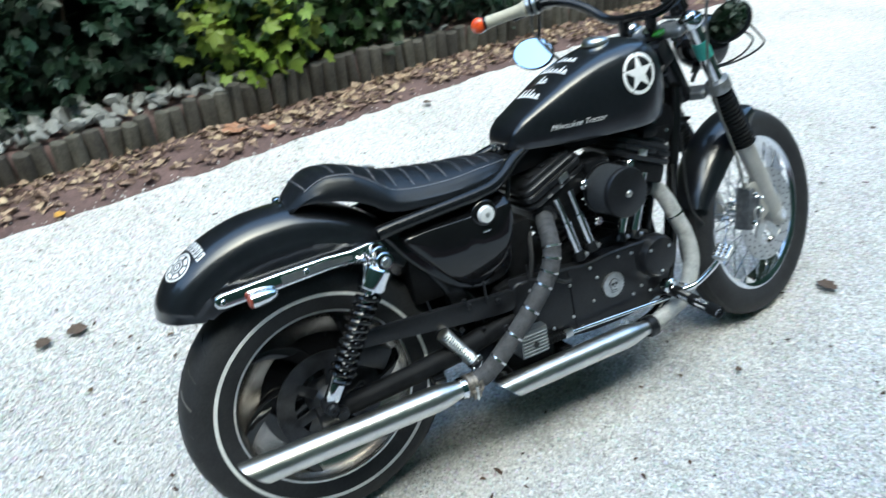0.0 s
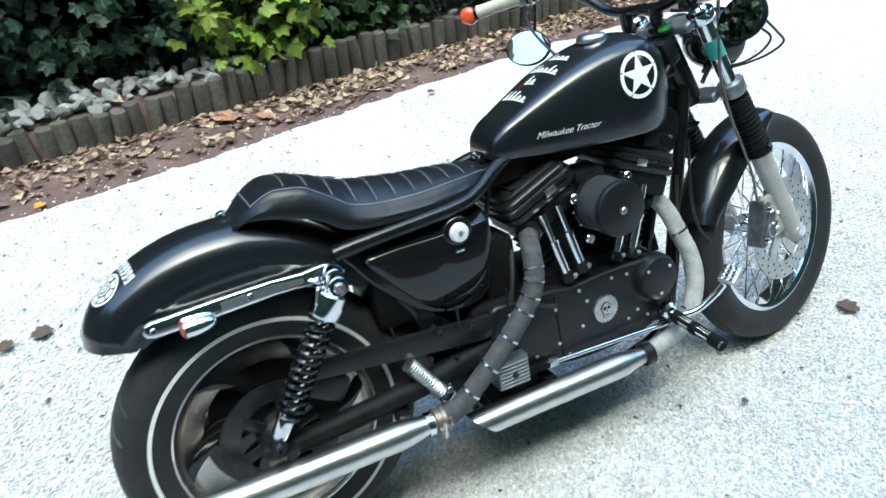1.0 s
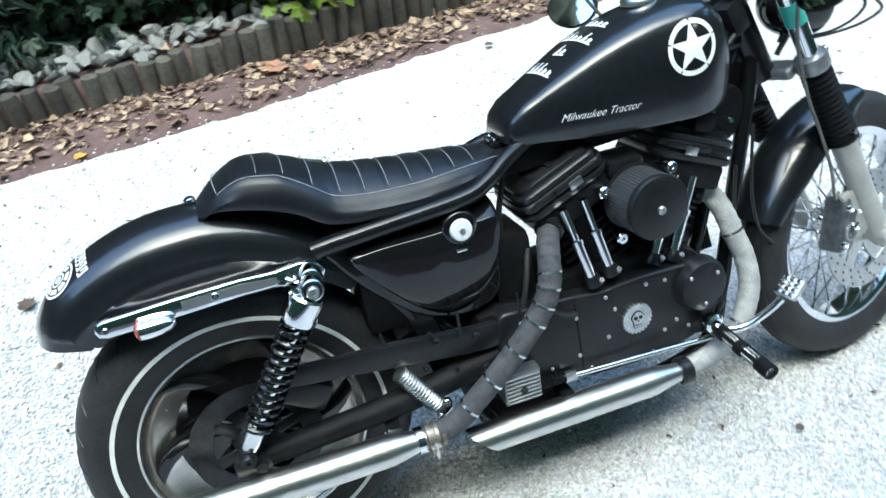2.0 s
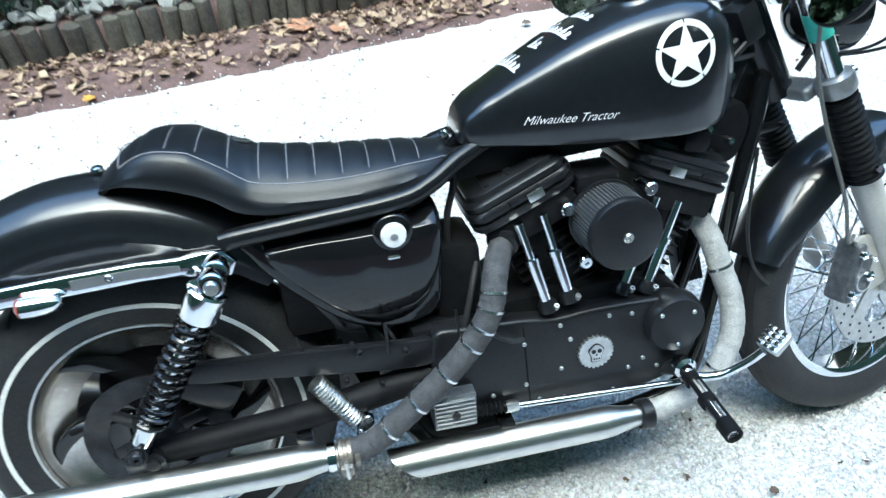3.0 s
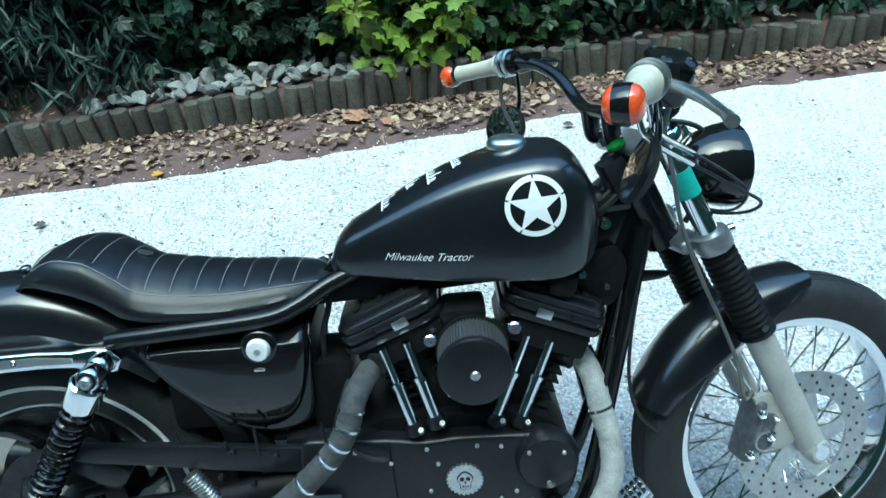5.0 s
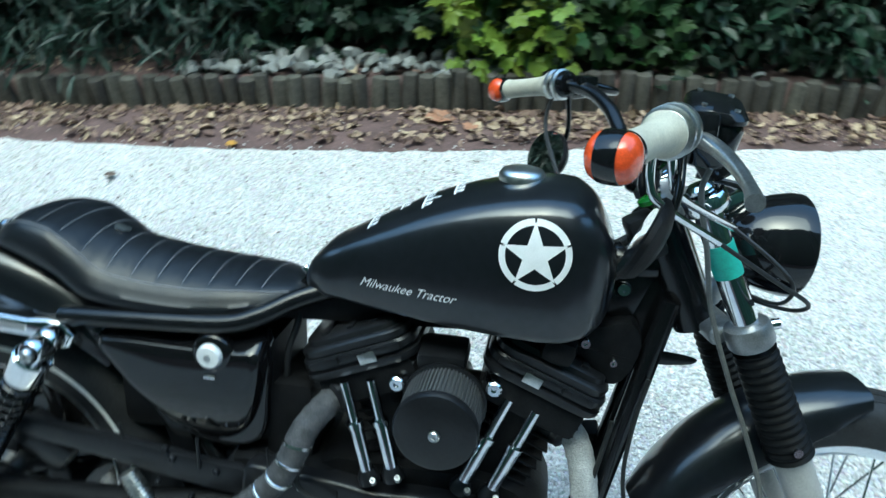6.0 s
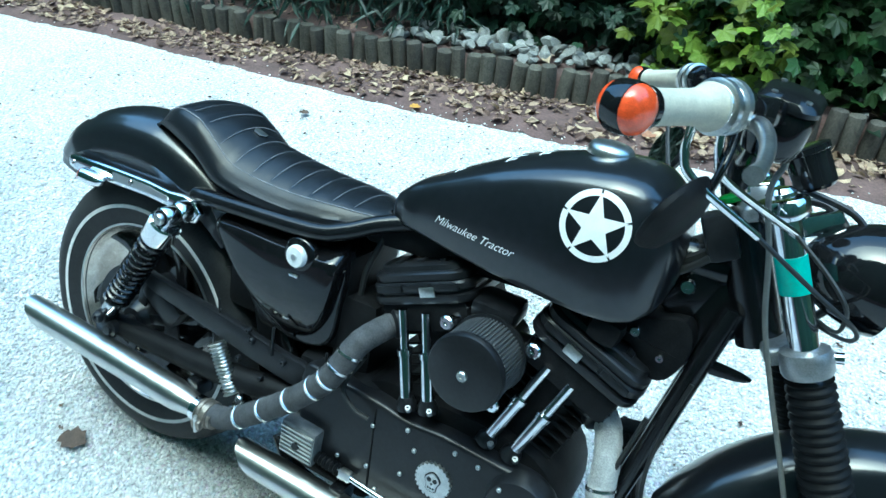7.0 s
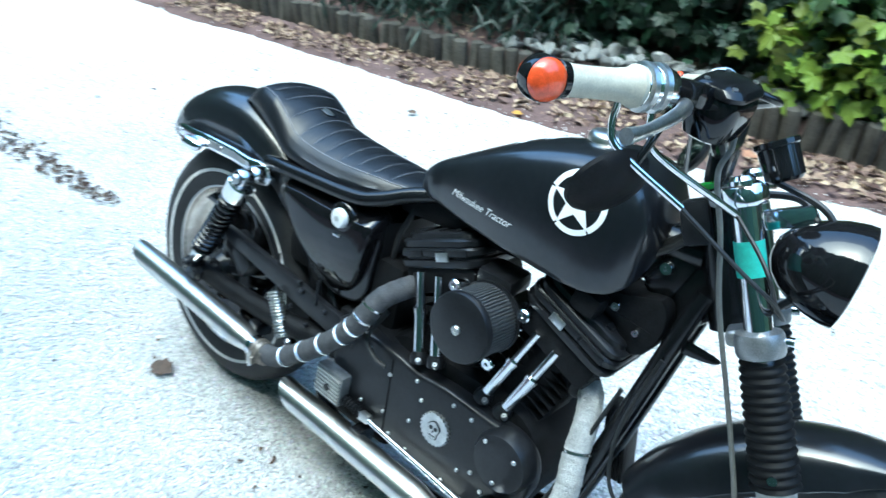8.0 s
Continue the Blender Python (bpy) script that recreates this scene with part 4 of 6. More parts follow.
# oil tank cover on the right, side cover on the left
for sgn in (-1, 1):
    out = smooth_outline([(0.249, 0.658), (0.30, 0.668), (0.40, 0.667), (0.49, 0.668), (0.533, 0.664), (0.531, 0.610), (0.510, 0.535), (0.476, 0.492), (0.435, 0.480), (0.395, 0.488), (0.343, 0.534), (0.275, 0.616)], 5)
    cen = Vector((0.41, 0.62))
    rings = []
    for sc, yy, up in ((1.02, 0.060, 0.024), (1.02, 0.085, 0.018), (1.01, 0.099, 0.010), (1.0, 0.108, 0.003), (0.975, 0.1145, 0), (0.94, 0.1165, 0), (0.86, 0.1175, 0), (0.7, 0.1185, 0), (0.5, 0.119, 0), (0.3, 0.1195, 0), (0.05, 0.1195, 0)):
        rg = []
        for x, z in out:
            zz = cen.y + (z - cen.y) * sc + (up if z > 0.64 else 0)
            under = max(0.0, min(1.0, (0.590 - zz) / 0.10))
            rg.append((cen.x + (x - cen.x) * sc, sgn * (yy - 0.026 * under ** 1.6), zz))
        rings.append(rg)
    tank_cover = part("oil_tank" if sgn < 0 else "side_cover", skin(rings), GLOSS, bike, "gloss black triangular side cover")
    if sgn < 0:
        cap = part("oil_cap", lathe([(0.026, 0.0), (0.026, 0.006), (0.021, 0.007), (0.0205, 0.014), (0.018, 0.017), (0.001, 0.0178)], (0.456, -0.1130, 0.662), (0, -1, 0), 32), CAPALLOY, tank_cover, "polished round filler cap")
        part("cap_ring", ring([(0.0215, -0.01), (0.037, -0.01), (0.0355, 0.002), (0.032, 0.0075), (0.027, 0.0095), (0.0215, 0.010)], (0.456, -0.1105, 0.662), (0, -1, 0), 32), GLOSS, cap)
        part("cap_dimple", lathe([(0.006, 0), (0.006, 0.002), (0.001, 0.002)], (0.456, -0.1302, 0.662), (0, -1, 0), 16), DULL, cap)
        part("latch", block((0.02, 0.006, 0.006), pose(0.452, -0.120, 0.622), 0.002), CHROME, tank_cover)

    part("side_panel", slab(smooth_outline([(0.212, 0.690), (0.222, 0.650), (0.262, 0.592), (0.318, 0.532), (0.372, 0.488), (0.45, 0.468), (0.52, 0.492), (0.535, 0.57), (0.528, 0.675), (0.40, 0.695)], 4), sgn * 0.060, sgn * 0.088, 0.008, seg=3), GLOSS, bike, "black panel behind the side cover")

# seat
xs = np.linspace(0.024, 0.588, 112)
seat_keys = [(0.024, 0.802, 0.790, 0.060), (0.06, 0.831, 0.797, 0.080), (0.105, 0.853, 0.792, 0.094), (0.15, 0.851, 0.780, 0.103), (0.19, 0.840, 0.762, 0.108), (0.22, 0.829, 0.740, 0.111), (0.26, 0.812, 0.728, 0.114), (0.32, 0.800, 0.722, 0.114), (0.40, 0.788, 0.717, 0.110), (0.48, 0.780, 0.720, 0.099), (0.54, 0.772, 0.735, 0.079), (0.572, 0.766, 0.748, 0.058), (0.588, 0.759, 0.752, 0.045)]
zt, zb, hw = curve1(xs, seat_keys)
seams = [0.092, 0.135, 0.178, 0.221, 0.264, 0.307, 0.350, 0.393, 0.436, 0.479, 0.520]


def seat_drop(x):
    return float(np.interp(x, [0.03, 0.17, 0.20, 0.245, 0.32, 0.41, 0.50, 0.56], [0.018, 0.018, 0.032, 0.056, 0.054, 0.042, 0.026, 0.018]))


def seat_top(x, y, grid=(xs, zt, hw)):
    t = float(np.interp(x, grid[0], grid[1]))
    w = float(np.interp(x, grid[0], grid[2]))
    d = min(abs(x - s) for s in seams) if 0.07 < x < 0.56 else 0.02
    pleat = -0.0035 * max(0, 1 - d / 0.012) ** 2 * (1 if abs(y) < 0.76 * w else 0)
    return t - seat_drop(x) * (abs(y) / w) ** 2 + pleat


rings = []
for x, t, b, w in zip(xs, zt, zb, hw):
    sec = []
    top_u = [-0.78, -0.6, -0.4, -0.2, 0, 0.2, 0.4, 0.6, 0.78]
    sec += [Vector((x, u * w, seat_top(x, u * w))) for u in top_u]
    for sgn in (1, -1):
        e = seat_drop(x) * 0.72 + 0.004
        side = [(0.86, -e), (0.915, -e - 0.007), (0.955, -e - 0.007 - (t - b - e) * 0.22), (0.985, -e - (t - b - e) * 0.5), (1.0, -e - (t - b - e) * 0.82), (0.97, -(t - b))]
        pts = [Vector((x, sgn * q * w, t + dz)) for q, dz in side]
        sec = sec + pts if sgn > 0 else sec + pts[::-1]
    rings.append(sec)
seat = part("seat", skin(rings), VINYL, bike, "black vinyl solo seat with grey stitched pleats")
for s in seams:
    w = float(np.interp(s, xs, hw)) * 0.77
    part("stitch_line", tube([(s + 0.004 * math.cos(u * 1.5), u * w, seat_top(s, u * w * 0.98) + 0.0008) for u in np.linspace(-1, 1, 9)], 0.0009, 5, 2), THREAD, seat)
for sgn in (-1, 1):
    part("stitch_line", tube([(x, sgn * 0.80 * float(np.interp(x, xs, hw)), float(np.interp(x, xs, zt)) - 0.68 * seat_drop(x) + 0.0004) for x in np.linspace(0.065, 0.575, 40)], 0.0013, 5, 2), THREAD, seat)
part("stitch_line", tube([(0.065 - 0.004 * (1 - u * u), u * 0.8 * float(np.interp(0.065, xs, hw)), float(np.interp(0.065, xs, zt)) + 0.001 - 0.0095 * u * u) for u in np.linspace(-1, 1, 9)], 0.0013, 5, 2), THREAD, seat)
part("badge", slab([(-0.012, -0.009), (0.012, -0.009), (0.015, 0), (0.008, 0.010), (-0.008, 0.010), (-0.015, 0)], 0, 0.002, 0.0005), DULL, seat, "small grey badge").matrix_basis = pose(0.243, 0, float(np.interp(0.243, xs, zt)) + 0.001, 90, 18, 0) 
part("seat_bolt", lathe([(0.010, 0), (0.010, 0.006), (0.006, 0.009), (0.001, 0.009)], (0.016, 0, 0.805), (-0.1, 0, 1), 14), CHROME, bike, "chrome seat fixing")

# fuel tank
tx = np.linspace(0.592, 1.077, 100)
tank_keys = [(0.592, 0.792, 0.772, 0.044), (0.600, 0.812, 0.770, 0.058), (0.617, 0.832, 0.767, 0.068), (0.66, 0.859, 0.763, 0.077), (0.713, 0.888, 0.758, 0.088), (0.78, 0.922, 0.754, 0.102), (0.855, 0.950, 0.750, 0.113), (0.93, 0.967, 0.747, 0.120), (0.98, 0.971, 0.746, 0.121), (1.02, 0.962, 0.750, 0.114), (1.05, 0.932, 0.764, 0.100), (1.067, 0.898, 0.785, 0.082), (1.077, 0.87, 0.815, 0.055)]
ztp, zbt, hwt = curve1(tx, tank_keys)
half = [(0, 0.03), (0.5, 0.03), (0.86, 0.015), (0.905, 0.0), (0.925, 0.012), (0.94, 0.05), (0.965, 0.13), (0.985, 0.21), (1.0, 0.36), (0.999, 0.47), (0.990, 0.59), (0.968, 0.695), (0.932, 0.785), (0.880, 0.853), (0.805, 0.902), (0.69, 0.936), (0.53, 0.963), (0.36, 0.983), (0.18, 0.996)]
rings = []
for x, t, b, w in zip(tx, ztp, zbt, hwt):
    right = [Vector((x, -u * w, b + v * (t - b))) for u, v in half]
    left = [Vector((x, u * w, b + v * (t - b))) for u, v in half[1:]]
    rings.append(right + [Vector((x, 0, t))] + left[::-1])
tank_bm = skin(rings)
bmesh.ops.recalc_face_normals(tank_bm, faces=tank_bm.faces[:])
tank_bm.normal_update()
tank_tree = BVHTree.FromBMesh(tank_bm)
tank = part("fuel_tank", tank_bm, PAINT, bike, "satin black fuel tank with white decals")
part("tank_tab", slab(smooth_outline([(0.568, 0.756), (0.594, 0.786), (0.607, 0.790), (0.607, 0.76)], 3), -0.02, 0.02, 0.004), FRAME, bike)
bolt((0.580, 0, 0.776), (-0.6, 0, 0.8), 0.008, 0.01, bike)


def wrap_decal(name, bm, tree, way, lift, mat, parent, label=""):
    """Lays a flat mesh onto the surface that rays along `way` meet."""
    w = Vector(way).normalized()
    bmesh.ops.triangulate(bm, faces=bm.faces[:])
    for v in bm.verts:
        hit, nrm, _, _ = tree.ray_cast(v.co - w * 2.0, w)
        if hit:
            if nrm.dot(w) > 0:
                nrm = -nrm
            v.co = hit + nrm * lift
    return part(name, bm, mat, parent, label, smooth=False)


def refine(bm, n):
    for _ in range(n):
        bmesh.ops.triangulate(bm, faces=bm.faces[:])
        bmesh.ops.subdivide_edges(bm, edges=bm.edges[:], cuts=1)
    return bm


# star and ring on both sides
for sgn in (-1, 1):
    cx, cz, R = 0.957, 0.883, 0.0515
    bm = bmesh.new()
    gap = [(a0 + 0.03, a0 + 2 * math.pi / 5 - 0.03) for a0 in [math.pi / 2 + 0.06 + k * 2 * math.pi / 5 for k in range(5)]]
    for a, b in gap:
        an = np.linspace(a, b, 12)
        o = [bm.verts.new((cx + R * math.cos(q), 0, cz + R * math.sin(q))) for q in an]
        i = [bm.verts.new((cx + R * 0.82 * math.cos(q), 0, cz + R * 0.82 * math.sin(q))) for q in an]
        for k in range(11):
            bm.faces.new((o[k], o[k + 1], i[k + 1], i[k]))
    wrap_decal("star_ring", refine(bm, 2), tank_tree, (0, -sgn, 0), 0.0016, WHITE, tank, "white ring decal")
    bm = bmesh.new()
    c = bm.verts.new((cx, 0, cz))
    vs = []
    for k in range(10):
        r = R * (0.93 if k % 2 == 0 else 0.36)
        a = math.pi / 2 + 0.06 + k * math.pi / 5
        vs.append(bm.verts.new((cx + r * math.cos(a), 0, cz + r * math.sin(a))))
    for k in range(10):
        bm.faces.new((c, vs[k], vs[(k + 1) % 10]))
    wrap_decal("star", refine(bm, 3), tank_tree, (0, -sgn, 0), 0.0016, WHITE, tank, "white five-pointed star decal")


def lettering(body, size, shear):
    cu = bpy.data.curves.new("lettering", "FONT")
    cu.body, cu.size, cu.shear, cu.offset = body, size, shear, -0.0001
    ob = new("lettering", cu)
    me = bpy.data.meshes.new_from_object(ob.evaluated_get(bpy.context.evaluated_depsgraph_get()))
    bpy.data.objects.remove(ob)
    bm = bmesh.new()
    bm.from_mesh(me)
    bpy.data.meshes.remove(me)
    return bm


bm = lettering("Milwaukee Tractor", 0.026, 0.55)
x1 = max(v.co.x for v in bm.verts)
for v in bm.verts:
    q = v.co.copy()
    v.co = Vector((0.693 + q.x / x1 * 0.156, 0, 0.7975 - 0.004 * q.x / x1 + q.y * 0.78))
wrap_decal("lettering", refine(bm, 1), tank_tree, (0, 1, 0), 0.0014, WHITE, tank, "white slanted lettering")
# four short lines of white hand-lettering on the crown (not readable): slanted stems, bowls and joins as plain bars
mrng = random.Random(4)


def bar(bm, p, q, w):
    """A straight bar of width w from p to q, over the crown."""
    p, q = Vector((*p, 0)), Vector((*q, 0))
    n = Vector((-(q - p).y, (q - p).x, 0)).normalized() * w / 2
    bm.faces.new([bm.verts.new(v) for v in (p - n, q - n, q + n, p + n)])


for gx0, n, y_left in ((0.690, 5, 0.036), (0.738, 2, 0.012), (0.776, 6, 0.046), (0.822, 4, 0.030)):
    for k in range(n):
        bm = bmesh.new()
        y0, w = y_left - k * 0.0165, 0.0115
        tall = 0.027 if k == 0 or mrng.random() < 0.35 else 0.016
        x0 = gx0 + 0.004 * k / n
        lean = -0.2 * tall
        bar(bm, (x0, y0), (x0 + tall, y0 + lean), 0.0044)
        if mrng.random() < 0.75:
            bar(bm, (x0 + 0.0145, y0 - 0.002), (x0 + 0.0125, y0 - w * 0.75), 0.0036)
        bar(bm, (x0 + 0.0135, y0 - w * 0.7), (x0 + 0.003, y0 - w * 0.62), 0.0036)
        bar(bm, (x0 + 0.0016, y0 - 0.001), (x0 + 0.003, y0 - w - 0.004), 0.0032)
        wrap_decal("marking", refine(bm, 2), tank_tree, (0, 0, -1), 0.0016, WHITE, tank, "white hand-lettered mark")
gas_cap = part("filler_cap", lathe([(0.036, -0.004), (0.036, 0.005), (0.033, 0.010), (0.030, 0.013), (0.020, 0.016), (0.001, 0.017)], (0.925, 0.0, 0.966), (0.03, -0.02, 1), 36), DULL, tank, "polished filler cap")

# fender mark at the tail
TAIL_C, TAIL_T, TAIL_N = Vector((-0.222, -0.026, 0.738)), Vector((0.86, 0, 0.51)), Vector((0.47, 0.40, -0.79))
TAIL_W = TAIL_T.cross(TAIL_N).normalized()
TAIL_W = TAIL_W if TAIL_W.y > 0 else -TAIL_W


def tail_quad(bm, corners):
    """Four or three (along, across) corners on the plane over the mudguard's tail."""
    bm.faces.new([bm.verts.new(TAIL_C + TAIL_T * u + TAIL_W * w) for u, w in corners])


bm = bmesh.new()
an = np.linspace(0, 2 * math.pi, 37)
for r0, r1, skip in ((0.034, 0.030, 0), (0.027, 0.018, 5), (0.014, 0.011, 0), (0.007, 0.003, 0)):
    for k in range(36):
        if skip and k % skip == 0:
            continue
        tail_quad(bm, [(r * math.cos(a), r * math.sin(a)) for r, a in ((r0, an[k]), (r0, an[k + 1]), (r1, an[k + 1]), (r1, an[k]))])
for k in range(6):
    w = -0.036 + k * 0.0125
    bend = -0.10 * (w + 0.005) ** 2 / 0.03
    for u0, u1, w0, w1 in ((0.040, 0.062, 0, 0.0035), (0.040, 0.0435, 0, 0.009), (0.0585, 0.062, 0, 0.009), (0.048, 0.062, 0.0065, 0.009)):
        tail_quad(bm, [(u0 + bend, w + w0), (u1 + bend, w + w0), (u1 + bend, w + w1), (u0 + bend, w + w1)])
ft = bmesh.new()
ft.from_mesh(rear_fender.data)
fender_tree = BVHTree.FromBMesh(ft)
wrap_decal("tail_marking", refine(bm, 1), fender_tree, TAIL_N, 0.001, WHITE, rear_fender, "round white badge decal")
ft.free()

# ---- engine ----
def rounded_stack(M, layers, y_off=-0.005, corner=0.03, seg=6):
    """Rounded rectangles (half length, half width, height) joined into one body."""
    rings = []
    for hl, hw_, z in layers:
        c = min(corner, hl * 0.8, hw_ * 0.8)
        rg = []
        for q, (sx_, sy_) in enumerate(((1, 1), (-1, 1), (-1, -1), (1, -1))):
            for an in np.linspace(0, math.pi / 2, seg):
                a_ = an + q * math.pi / 2
                rg.append(M @ Vector((sx_ * (hl - c) + c * math.cos(a_), y_off + sy_ * (hw_ - c) + c * math.sin(a_), z)))
        rings.append(rg)
    return skin(rings)


def cyl_frame(top, lean):
    a = Vector((math.sin(lean), 0, math.cos(lean)))
    t = Vector((math.cos(lean), 0, -math.sin(lean)))
    return Vector(top), a, t


crank = part("crankcase", slab(smooth_outline([(0.62, 0.46), (0.75, 0.475), (0.92, 0.47), (1.0, 0.42), (1.015, 0.33), (0.97, 0.25), (0.84, 0.225), (0.66, 0.24), (0.6, 0.3)], 3), -0.085, 0.11, 0.02), WRINKLE, bike, "black crankcase")
for top, lean in (((0.688, 0, 0.672), radians(-22.5)), ((0.99, 0, 0.668), radians(22.5))):
    c, a, t = cyl_frame(top, lean)
    M = Matrix(((t.x, 0, a.x, c.x), (0, 1, 0, 0), (t.z, 0, a.z, c.z), (0, 0, 0, 1)))
    cyl = part("cylinder", lathe([(0.062, -0.27), (0.062, -0.06)], c, a, 28), WRINKLE, bike, "black finned cylinder")
    for k in range(9):
        part("fin", block((0.138, 0.118, 0.0045), M @ Matrix.Translation((0, 0, -0.245 + k * 0.0195)), 0.002, seg=1), WRINKLE, cyl)
    head = part("cylinder_head", block((0.17, 0.165, 0.055), M @ Matrix.Translation((0, 0, -0.052)), 0.012), WRINKLE, bike, "black cylinder head")
    for k in range(3):
        part("fin", block((0.17, 0.158, 0.004), M @ Matrix.Translation((0, 0, -0.07 + k * 0.016)), 0.0015, seg=1), COVER, head)
    rocker = part("rocker_cover", rounded_stack(M, [(0.088, 0.076, -0.028), (0.098, 0.084, -0.025), (0.101, 0.086, -0.020), (0.101, 0.086, -0.012), (0.095, 0.080, -0.009), (0.095, 0.080, -0.005), (0.100, 0.085, -0.002), (0.100, 0.085, 0.008), (0.097, 0.082, 0.012)]), COVER, bike, "black rocker cover")
    part("rocker_top", rounded_stack(M, [(0.090, 0.075, 0.010), (0.095, 0.080, 0.014), (0.096, 0.081, 0.025), (0.093, 0.078, 0.0285), (0.087, 0.072, 0.0295), (0.085, 0.070, 0.038), (0.080, 0.065, 0.0415), (0.02, 0.018, 0.042)]), COVER, rocker)
    for k in (-0.045, 0.0, 0.045):
        part("cover_rib", block((0.012, 0.12, 0.006), M @ Matrix.Translation((k, -0.005, 0.043)), 0.002), COVER, rocker)
    for k in (-1, 0, 1):
        part("cover_rib", block((0.05, 0.006, 0.012), M @ Matrix.Translation((k * 0.055, -0.0905, 0.003)), 0.002), COVER, rocker)
    part("plate", block((0.03, 0.004, 0.018), M @ Matrix.Translation((0.02 * (1 if lean < 0 else -1), -0.0925, -0.004)), 0.002), DULL, rocker, "small bright plate")
    for k in (-0.075, -0.025, 0.03, 0.078):
        bolt(M @ Vector((k, -0.076, 0.014)), a, 0.005, 0.012, rocker)

# push rod tubes
for a, b in (((0.672, 0.632), (0.716, 0.468)), ((0.716, 0.642), (0.757, 0.480)), ((0.937, 0.628), (0.870, 0.462)), ((0.980, 0.612), (0.917, 0.455))):
    deep = 0.018 if a[0] > 0.8 else 0.0
    A, B = Vector((a[0], -0.098 + deep, a[1])), Vector((b[0], -0.108 + deep, b[1]))
    pr = part("pushrod_tube", rod(A, B, 0.0085, 14), CHROME, bike, "chrome pushrod tube")
    d = (B - A)
    part("lower_tube", rod(A + d * 0.45, B, 0.0118, 16), CHROME, pr)
    part("collar", rod(A + d * 0.42, A + d * 0.48, 0.0138, 16), CHROME, pr)
    part("base", lathe([(0.018, 0.012), (0.018, 0), (0.012, -0.012)], B, d.normalized(), 14), COVER, pr)
    bolt(B + Vector((0.012, -0.012, -0.004)), (0, -0.6, 0.8), 0.006, 0.010, pr, CLAMP)

# cam cover with bolts and emblem
cover_out = smooth_outline([(0.50, 0.452), (0.56, 0.456), (0.66, 0.450), (0.73, 0.440), (0.80, 0.445), (0.91, 0.440), (0.97, 0.435), (1.012, 0.40), (1.018, 0.34), (0.985, 0.275), (0.92, 0.248), (0.83, 0.238), (0.70, 0.245), (0.60, 0.27), (0.52, 0.30), (0.495, 0.36)], 3)
cam_cover = part("cam_cover", slab(cover_out, -0.075, -0.120, 0.010, seg=3), COVER, bike, "flat black cam cover with small bolts")
part("nose", lathe([(0.062, 0), (0.060, 0.022), (0.054, 0.034), (0.03, 0.037), (0.001, 0.037)], (0.960, -0.106, 0.385), (0, -1, 0), 36), COVER, cam_cover)
part("cover_seam", rod((0.665, -0.1205, 0.435), (0.672, -0.1205, 0.262), 0.0018, 6), WRINKLE, cam_cover)
for x, z in ((0.60, 0.43), (0.665, 0.40), (0.735, 0.425), (0.754, 0.391), (0.83, 0.425), (0.875, 0.42), (0.912, 0.385), (0.665, 0.31), (0.735, 0.33), (0.87, 0.30), (0.90, 0.315), (0.74, 0.262), (0.69, 0.27), (0.84, 0.255), (0.60, 0.30), (0.545, 0.43), (0.93, 0.29)):
    bolt((x, -0.119, z), (0, -1, 0), 0.0045, 0.005, cam_cover, DULL)
for x, z in ((0.925, 0.405), (0.99, 0.40), (0.96, 0.335)):
    bolt((x, -0.141, z + 0.01), (0, -1, 0), 0.0045, 0.004, cam_cover, DULL)
teeth = []
for k in range(24):
    a = k / 24 * 2 * math.pi
    for da, r in ((0.0, 0.0325), (0.09, 0.0355), (0.17, 0.0355), (0.2, 0.0325)):
        teeth.append((0.802 + r * math.cos(a + da), 0.354 + r * math.sin(a + da)))
emblem = part("emblem", slab(teeth, -0.120, -0.127, 0.0), DULL, cam_cover, "toothed round metal emblem", smooth=False)
# skull in relief: dark outline, then dots for sockets, nose and teeth
skull_out = smooth_outline([(-0.0135, 0.006), (0, 0.0175), (0.0135, 0.006), (0.0095, -0.0075), (0.008, -0.0175), (-0.008, -0.0175), (-0.0095, -0.0075)], 4)
part("emblem_outline", slab([(0.802 + x * 1.15, 0.354 + z * 1.13) for x, z in skull_out], -0.127, -0.1282, 0.0), COVER, emblem, "dark engraved outline")
part("emblem_skull", slab([(0.802 + x, 0.354 + z) for x, z in skull_out], -0.1282, -0.1300, 0.0), DULL, emblem, "worn metal skull on the emblem")
for dx, dz, r in ((-0.0058, 0.004, 0.0045), (0.0058, 0.004, 0.0045), (0, -0.0035, 0.0022), (-0.005, -0.0125, 0.0018), (0, -0.013, 0.0018), (0.005, -0.0125, 0.0018)):
    part("emblem_dot", lathe([(r, 0), (r, 0.0008), (0.0005, 0.0008)], (0.802 + dx, -0.1300, 0.354 + dz), (0, -1, 0), 12), COVER, emblem)

# air cleaner and carburettor
fc = Vector((0.835, 0, 0.612))
carb = part("carburettor", lathe([(0.032, 0.02), (0.032, -0.03), (0.045, -0.04), (0.045, -0.09)], fc, (0, 1, 0), 24), COVER, bike, "black carburettor")
part("carb_top", block((0.080, 0.07, 0.036), pose(0.825, -0.050, 0.678, 8, 0, 0), 0.012), COVER, carb)
part("intake", tube([(0.77, 0.0, 0.60), (0.84, -0.02, 0.61), (0.91, 0.0, 0.60)], 0.026, 14), COVER, carb)
air = part("air_cleaner", lathe([(0.058, -0.088), (0.061, -0.092), (0.061, -0.162), (0.05, -0.164)], fc, (0, 1, 0), 60), FILTER, bike, "round pleated air filter with a flat black cover")
